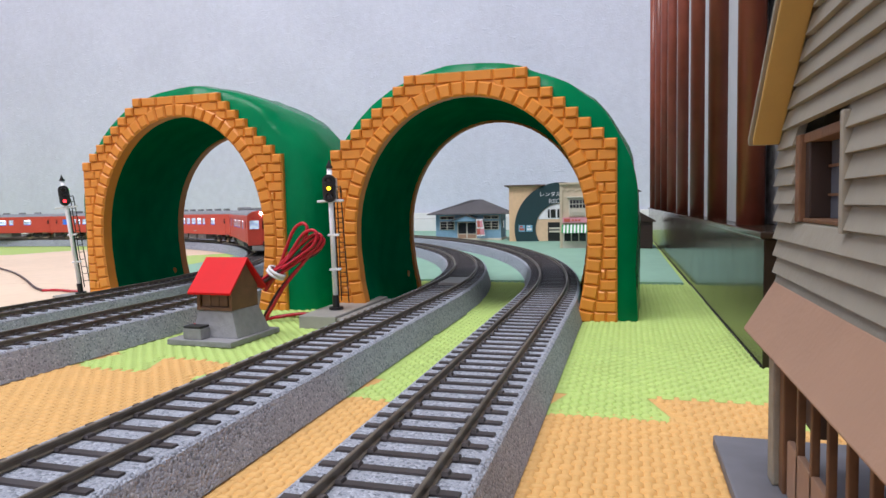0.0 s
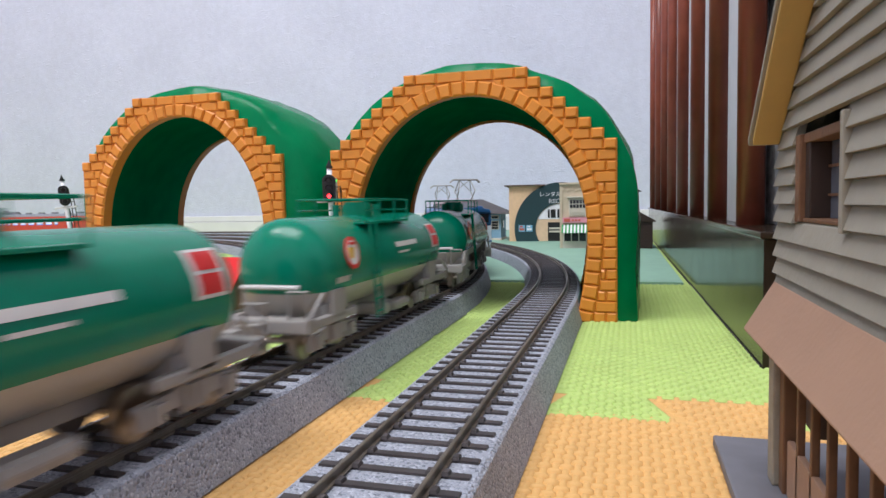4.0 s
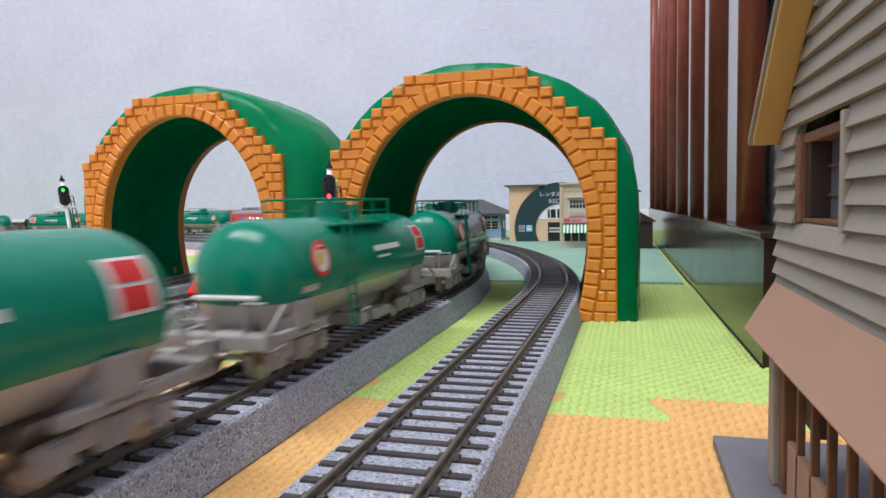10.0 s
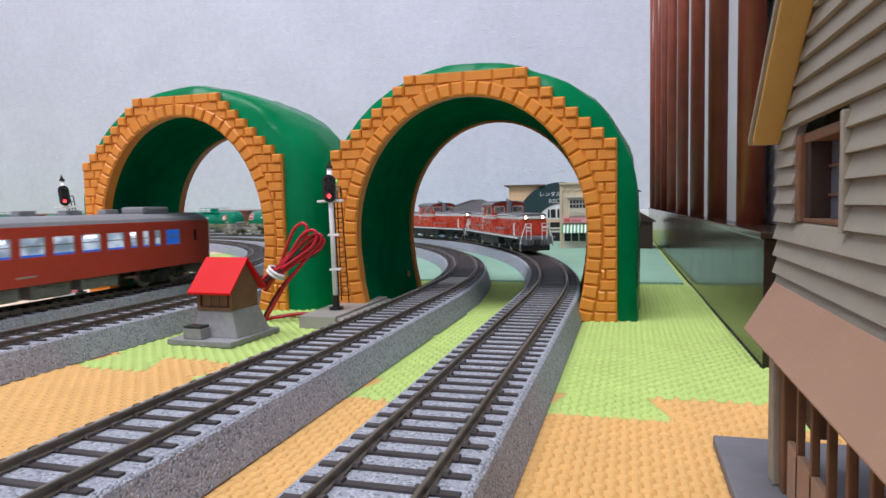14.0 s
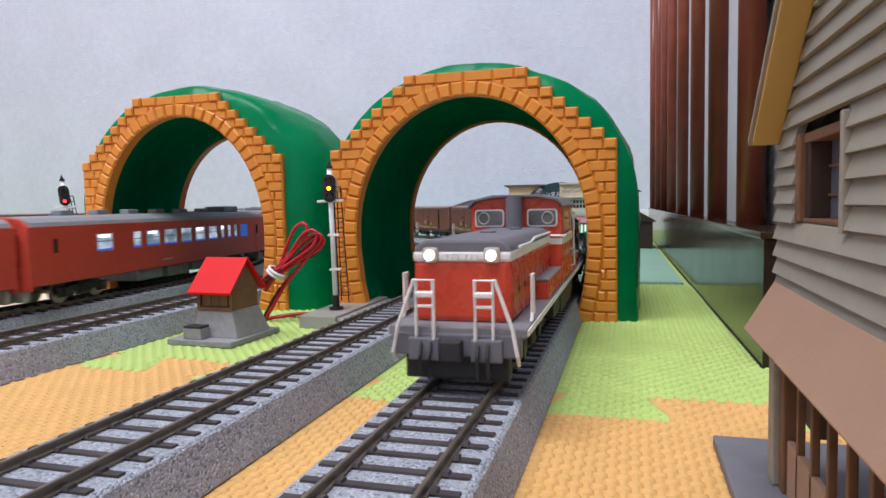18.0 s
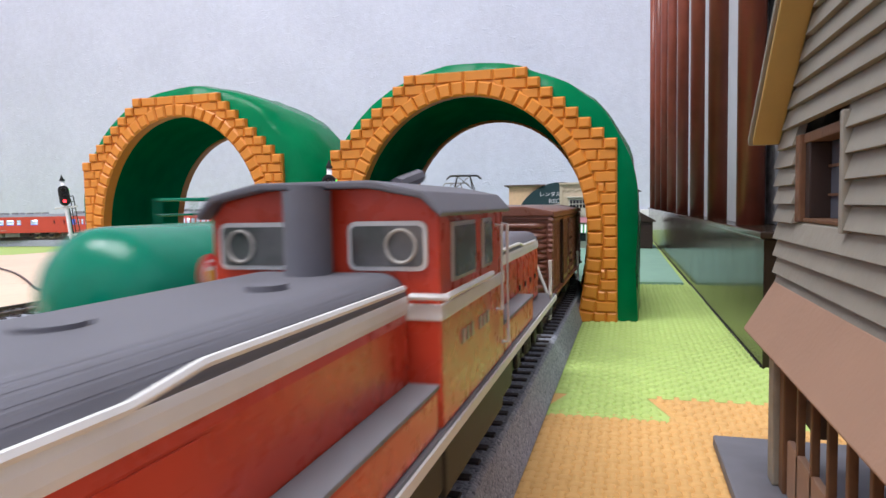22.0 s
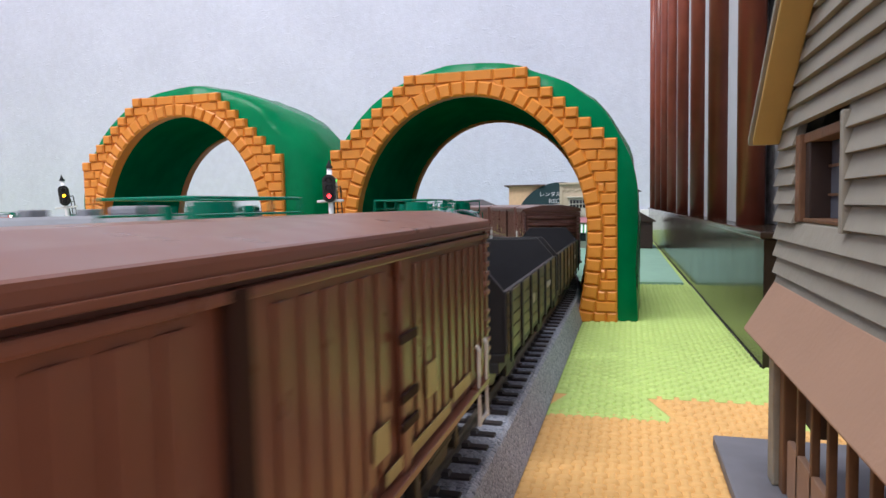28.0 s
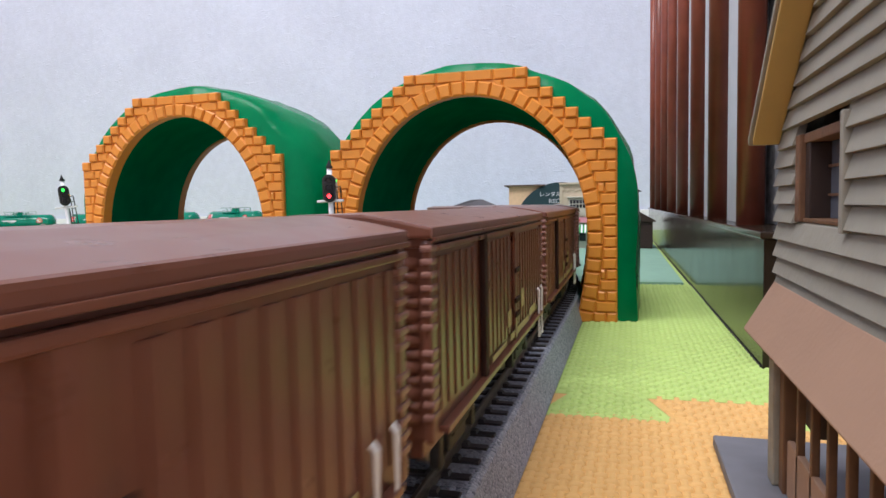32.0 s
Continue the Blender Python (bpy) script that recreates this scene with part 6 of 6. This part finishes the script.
part("wire", tube(curve_points([(-0.3963, 0.3587, 0.0012), (-0.3868, 0.3615, 0.0012), (-0.3705, 0.3576, 0.0014), (-0.3500, 0.3475, 0.0026)]), 0.0009, 7), WIRE_RED, feed, "red wire", smooth=True)
clip = thing("track_feeder", "black feeder plug with red wire under the track edge", "wire plug")
part("plug", prism([(-0.2075, 0.2500), (-0.1990, 0.2500), (-0.1990, 0.2600), (-0.2075, 0.2600)], "z", 0.0006, 0.0052, 0.0005), BLACK_EDGE, clip)
part("lead", tube(curve_points([(-0.2000, 0.2550, 0.0024), (-0.1930, 0.2560, 0.0018), (-0.1850, 0.2600, 0.0016), (-0.1760, 0.2680, 0.0016), (-0.1712, 0.2760, 0.0026)]), 0.0010, 7), WIRE_RED, clip, smooth=True)
rer = thing("track_magnet", "small grey unit lying between the rails", "track unit")
part("unit", prism([(-0.1030, 0.3480), (-0.0900, 0.3480), (-0.0910, 0.3760), (-0.1040, 0.3760)], "z", 0.0096, 0.0122, 0.0004), STEEL_GREY, rer)


# ---- model buildings at the back ----
BLUE_BOARD = paint("pale_blue_boards", (0.22, 0.38, 0.52), 0.7, vary=0.12)
GREY_ROOF = paint("grey_tile_roof", (0.10, 0.095, 0.10), 0.7, vary=0.12)
CREAM_TRIM = paint("cream_trim", (0.62, 0.58, 0.48), 0.6)
TAN_WALL = paint("tan_wall", (0.80, 0.54, 0.32), 0.7)
SIGN_GREEN = paint("dark_green_sign", (0.014, 0.048, 0.055), 0.5)
PALE_WALL = paint("pale_peach_wall", (0.74, 0.52, 0.34), 0.7)
CREAM_WALL = paint("cream_stone_wall", (0.60, 0.50, 0.36), 0.75)
PINK_SIGN = paint("pink_sign", (0.70, 0.30, 0.36), 0.6)
AWN_GREEN = paint("awning_green", (0.04, 0.33, 0.10), 0.6)
POSTER_BLUE = paint("poster_blue", (0.20, 0.45, 0.62), 0.5)
POSTER_RED = paint("poster_red", (0.55, 0.12, 0.08), 0.5)

ZG = 0.0016


def stand(x, y, turn, size):
    return pose(x, y, ZG, 0, 0, turn) @ Matrix.Diagonal((size, size, size, 1))



station = thing("station_house", "pale blue boarded station house with grey hipped roof", "model house", "model buildings", stand(-0.2357, 0.9625, 3, 0.965))
part("wall", boxes((-0.0520, 0.0520, 0.0, 0.060, 0.0, 0.0415), bevel=0.0003), BLUE_BOARD, station, "pale blue boarded wall")
for k in range(9):
    part("board", boxes((-0.0522, 0.0522, -0.0006, 0.0, 0.0030 + k * 0.0042, 0.0068 + k * 0.0042), bevel=0.0002), BLUE_BOARD, station)
bm = bmesh.new()
e = [bm.verts.new(v) for v in ((-0.0640, -0.012, 0.0405), (0.0640, -0.012, 0.0405), (0.0640, 0.072, 0.0405), (-0.0640, 0.072, 0.0405))]
e2 = [bm.verts.new(v.co + Vector((0, 0, 0.0016))) for v in e]
r_ = [bm.verts.new(v) for v in ((0.002, 0.026, 0.0640), (0.018, 0.034, 0.0640))]
for i in range(4):
    bm.faces.new((e[i], e[(i + 1) % 4], e2[(i + 1) % 4], e2[i]))
bm.faces.new(e[::-1]), bm.faces.new((e2[0], e2[1], r_[1], r_[0])), bm.faces.new((e2[1], e2[2], r_[1])), bm.faces.new((e2[2], e2[3], r_[0], r_[1])), bm.faces.new((e2[3], e2[0], r_[0]))
bmesh.ops.recalc_face_normals(bm, faces=bm.faces[:])
part("roof", bm, GREY_ROOF, station, "grey hipped roof")
for xc in (-0.0335, 0.0370):
    for z0, z1 in ((0.0165, 0.0300), (0.0330, 0.0385)):
        w = part("window", boxes((xc - 0.0120, xc + 0.0120, -0.0014, 0.0, z0, z1), bevel=0.0002), CREAM_TRIM, station, "cream framed window")
        for s in (-1, 1):
            for zz in ([z0 + 0.0008] if z1 - z0 < 0.01 else [z0 + 0.0008, z0 + 0.0050, z0 + 0.0092]):
                part("pane", boxes((xc + s * 0.0058 - 0.0050, xc + s * 0.0058 + 0.0050, -0.0018, -0.0014, zz, zz + 0.0034)), DARK_GLASS, w)
door = part("entrance", boxes((-0.0170, 0.0140, -0.0020, 0.0, 0.0010, 0.0290), bevel=0.0002), CREAM_TRIM, station, "double door with dark glass")
for xa, xb in ((-0.0155, -0.0025), (-0.0005, 0.0125)):
    part("pane", boxes((xa, xb, -0.0024, -0.0020, 0.0105, 0.0275)), DARK_GLASS, door)
    part("panel", boxes((xa, xb, -0.0024, -0.0020, 0.0025, 0.0092)), AWNING_TAN, door)
part("porch_gable", prism([(-0.0260, 0.0300), (0.0240, 0.0300), (-0.0010, 0.0395)], "y", -0.0110, -0.0090), BLUE_BOARD, station)
for s in (-1, 1):
    part("porch_roof", prism([(-0.0010, 0.0405), (-0.0010 + s * 0.0270, 0.0302), (-0.0010 + s * 0.0270, 0.0288), (-0.0010, 0.0390)], "y", -0.0130, 0.0, 0.0002), GREY_ROOF, station)
part("plinth", boxes((-0.0530, 0.0530, -0.0030, 0.060, -0.0012, 0.0030), bevel=0.0003), CREAM_TRIM, station)
part("side_window", boxes((0.0520, 0.0526, 0.020, 0.034, 0.0180, 0.0300)), DARK_GLASS, station)
for bx, by, lean, mt in ((-0.2095, 0.9500, -7, PINK_SIGN), (-0.2150, 0.9490, -3, MAST_WHITE)):
    fl = thing("banner_flag", "white and pink upright banner flag on a thin pole", "banner", "banners by the station", pose(bx, by, ZG, 0, lean, 12))
    part("pole", rods(((-0.0034, 0, 0), (-0.0034, 0, 0.0330), 0.0003), n=6), STEEL_GREY, fl)
    part("cloth", boxes((-0.0032, 0.0034, -0.0002, 0.0002, 0.0070, 0.0325), bevel=0.0001), MAST_WHITE, fl, "white cloth")
    part("pink_band", boxes((-0.0030, 0.0032, -0.0004, -0.0002, 0.0090, 0.0180), (-0.0020, 0.0022, -0.0004, -0.0002, 0.0200, 0.0300)), mt if mt is PINK_SIGN else POSTER_RED, fl)

shop = thing("rental_shop", "tan flat-roofed shop with large dark green arch sign", "model shop", "model buildings", stand(-0.1757, 0.9254, 6, 0.99))
part("wall", boxes((0.0100, 0.150, 0.0, 0.070, -0.0012, 0.0800), bevel=0.0004), TAN_WALL, shop, "tan wall")
part("roof_edge", boxes((0.0040, 0.0620, -0.0060, 0.075, 0.0795, 0.0815), bevel=0.0003), ROOFING, shop, "dark roof edge")
CXS, CZS, RO, RI = 0.0833, 0.0185, 0.0655, 0.0354


def horseshoe(r, n=44, low=None):
    # arc of the sign's circle, from foot to foot
    a = -math.asin(CZS / r) if low is None else low
    return [(CXS + r * math.cos(a + (math.pi - 2 * a) * k / n), CZS + r * math.sin(a + (math.pi - 2 * a) * k / n)) for k in range(n + 1)]


ring = part("arch_sign", prism(horseshoe(RO) + horseshoe(RI)[::-1], "y", -0.0030, -0.0001), SIGN_GREEN, shop, "dark green arch sign")
part("arch_infill", prism(horseshoe(RI - 0.0001), "y", -0.0016, -0.0001), PALE_WALL, shop, "pale peach entrance wall")
part("name_panel", prism(horseshoe(RI - 0.0006, 30, radians(22)), "y", -0.0020, -0.0016), MAST_WHITE, shop, "white name panel")
for xa, xb in ((0.0655, 0.0683), (0.0695, 0.0765), (0.0790, 0.0820), (0.0830, 0.0900)):
    part("name_bar", boxes((xa, xb, -0.0024, -0.0020, 0.0335, 0.0455)), BLACK_EDGE, shop)
ent = part("entrance", boxes((0.0655, 0.1000, -0.0024, -0.0017, 0.0, 0.0270), bevel=0.0002), BLACK_EDGE, shop, "dark shop entrance")
for zz in (0.0125, 0.0170):
    part("shelf", boxes((0.0672, 0.0980, -0.0030, -0.0024, zz, zz + 0.0026)), CREAM_TRIM, ent)
for x, mt in ((0.0238, POSTER_RED), (0.0346, POSTER_BLUE)):
    po = part("poster", boxes((x, x + 0.0090, -0.0036, -0.0030, 0.0140, 0.0235)), POSTER_BLUE, ring, "small coloured poster")
    part("poster_print", boxes((x + 0.001, x + 0.008, -0.0039, -0.0036, 0.0160, 0.0190), (x + 0.0015, x + 0.006, -0.0039, -0.0036, 0.0205, 0.0225)), mt if mt is POSTER_RED else MAST_WHITE, po)
def lettering(words, size, parent, m):
    """White raised lettering as a mesh of its own."""
    txt = bpy.data.curves.new("lettering_curve", "FONT")
    txt.body, txt.size, txt.extrude = words, size, 0.0002
    to = new("sign_lettering", txt)
    tm = bpy.data.meshes.new_from_object(to.evaluated_get(bpy.context.evaluated_depsgraph_get()))
    tm.materials.clear()
    tm.materials.append(MAST_WHITE)
    bpy.data.objects.remove(to)
    return share("sign_lettering", tm, parent, m, "white lettering")


lettering("\u30ec\u30f3\u30bf\u30eb", 0.0079, ring, pose(0.0532, -0.0034, 0.0645, 90, 0, 0))
lettering("RECO", 0.0085, ring, pose(0.0671, -0.0034, 0.0545, 90, 0, 0))

cafe = thing("corner_shop", "cream two-storey shop with striped green awning", "model shop", "model buildings", stand(-0.0791, 0.7855, 3, 0.9715))
part("wall", boxes((0.0, 0.0620, 0.0, 0.050, 0.0, 0.0785), bevel=0.0004), CREAM_WALL, cafe, "cream stone wall")
for xa in (-0.0004, 0.0590):
    part("edge_pilaster", boxes((xa, xa + 0.0034, -0.0014, 0.0, -0.0012, 0.0785), bevel=0.0002), CREAM_WALL, cafe)
part("cornice", boxes((-0.0010, 0.0630, -0.0030, 0.0, 0.0775, 0.0800), bevel=0.0004), CREAM_WALL, cafe)
for k in range(12):
    part("frieze_brick", boxes((0.0030 + k * 0.0048, 0.0056 + k * 0.0048, -0.0014, 0.0, 0.0712 - 0.0016 * (k % 2), 0.0734 - 0.0016 * (k % 2)), bevel=0.0003), CREAM_WALL, cafe)
uw = part("upper_window", boxes((0.0105, 0.0315, -0.0016, 0.0, 0.0400, 0.0610), bevel=0.0003), CREAM_TRIM, cafe, "cream latticed upper window")
for k in range(5):
    for j in range(2):
        part("pane", boxes((0.0120 + k * 0.0038, 0.0150 + k * 0.0038, -0.0020, -0.0016, 0.0490 + j * 0.0054, 0.0532 + j * 0.0054)), DARK_GLASS, uw)
part("window_hood", boxes((0.0085, 0.0335, -0.0040, 0.0, 0.0615, 0.0630), bevel=0.0003), CREAM_TRIM, uw)
for k in range(9):
    part("baluster", boxes((0.0112 + k * 0.0023, 0.0122 + k * 0.0023, -0.0040, -0.0030, 0.0385, 0.0465)), CREAM_TRIM, uw)
sg = part("pink_signboard", boxes((0.0030, 0.0580, -0.0030, 0.0, 0.0310, 0.0375), bevel=0.0002), PINK_SIGN, cafe, "pink signboard")
part("sign_bar", boxes((0.0050, 0.0120, -0.0034, -0.0030, 0.0322, 0.0362), (0.0140, 0.0165, -0.0034, -0.0030, 0.0330, 0.0352), (0.0180, 0.0205, -0.0034, -0.0030, 0.0330, 0.0352), (0.0220, 0.0245, -0.0034, -0.0030, 0.0330, 0.0352)), POSTER_RED, sg)
for k in range(27):
    x = 0.0020 + k * 0.0021
    part("awning_stripe", prism([(-0.0010, 0.0290), (-0.0135, 0.0200), (-0.0135, 0.0188), (-0.0010, 0.0278)], "x", x, x + 0.0020), AWN_GREEN if k % 2 == 0 else MAST_WHITE, cafe, "green awning stripe" if k % 2 == 0 else "white awning stripe")
sf = part("shop_front", boxes((0.0040, 0.0580, -0.0012, 0.0, 0.0085, 0.0210)), DARK_GLASS, cafe, "dark shop window")
for k in range(6):
    part("mullion", boxes((0.0038 + k * 0.0090, 0.0050 + k * 0.0090, -0.0020, -0.0012, 0.0080, 0.0210)), CREAM_TRIM, sf)
part("dado", boxes((0.0030, 0.0590, -0.0020, 0.0, -0.0012, 0.0082), bevel=0.0002), CREAM_TRIM, cafe)

shed = thing("brown_shed", "dark brown two-storey model house by the lacquered board", "model house", "model buildings", pose(0.0119, 0.7780, ZG))
part("wall", boxes((-0.0300, 0.0140, 0.0, 0.040, 0.0, 0.0312), bevel=0.0003), BROWN_WALL, shed, "dark brown wall")
for k in range(7):
    part("board", boxes((-0.0302, 0.0142, -0.0005, 0.0, 0.0022 + k * 0.0041, 0.0058 + k * 0.0041), bevel=0.0002), BROWN_WALL, shed)
part("lean_roof", prism([(0.0175, 0.0302), (0.0175, 0.0316), (-0.0012, 0.0424), (-0.0012, 0.0312)], "y", -0.003, 0.043, 0.0003), BROWN_WALL, shed, "dark lean-to roof")
part("upper_wall", boxes((-0.0300, -0.0013, 0.003, 0.037, 0.0314, 0.0650), bevel=0.0003), BROWN_WALL, shed)
part("roof", prism([(-0.0330, 0.0652), (0.0022, 0.0652), (-0.0155, 0.0760)], "y", 0.0, 0.040, 0.0003), BROWN_WALL, shed, "dark pitched roof")

# ---- unseen housings: the assumed ceiling lamp and the added fill ----
for cx, cy, hw in ((-0.24, -0.55, 0.57), (-1.30, -0.50, 0.37)):
    lampc = thing("ceiling_lamp", "white square housing over an unseen overhead light", "ceiling lamp", "ceiling lamps")
    part("housing", boxes((cx - hw, cx + hw, cy - hw, cy + hw, 2.345, 2.399), bevel=0.01), WHITE_TRIM, lampc)


# ---- what moves ----
def motions():
    for vehicle, path, s0, way, table, half in RUNS:
        rows = []
        for i in range(81):
            t = i * 0.4
            rows.append((t, path.place(s0 + way * table(t), half)))
        walk(vehicle, rows)
    # the signals change by turning the added drums: amber, green, red, amber ...
    for drum, a, times in ((drum_r, 0, (1.3, 2.45, 15.4, 20.2, 20.65)), (drum_l, -120, (1.85, 6.45, 13.95, 24.8, 29.12))):
        rows = [(0.0, pose(0, 0, 0, 0, 0, a))]
        for t in times:
            for dt, da in ((-0.1, 0), (-0.067, 0), (-0.033, 40), (0.0, 80), (0.034, 120), (0.067, 120)):
                rows.append((t + dt, pose(0, 0, 0, 0, 0, a + da)))
            a += 120
        walk(drum, rows + [(32.0, pose(0, 0, 0, 0, 0, a))])


motions()
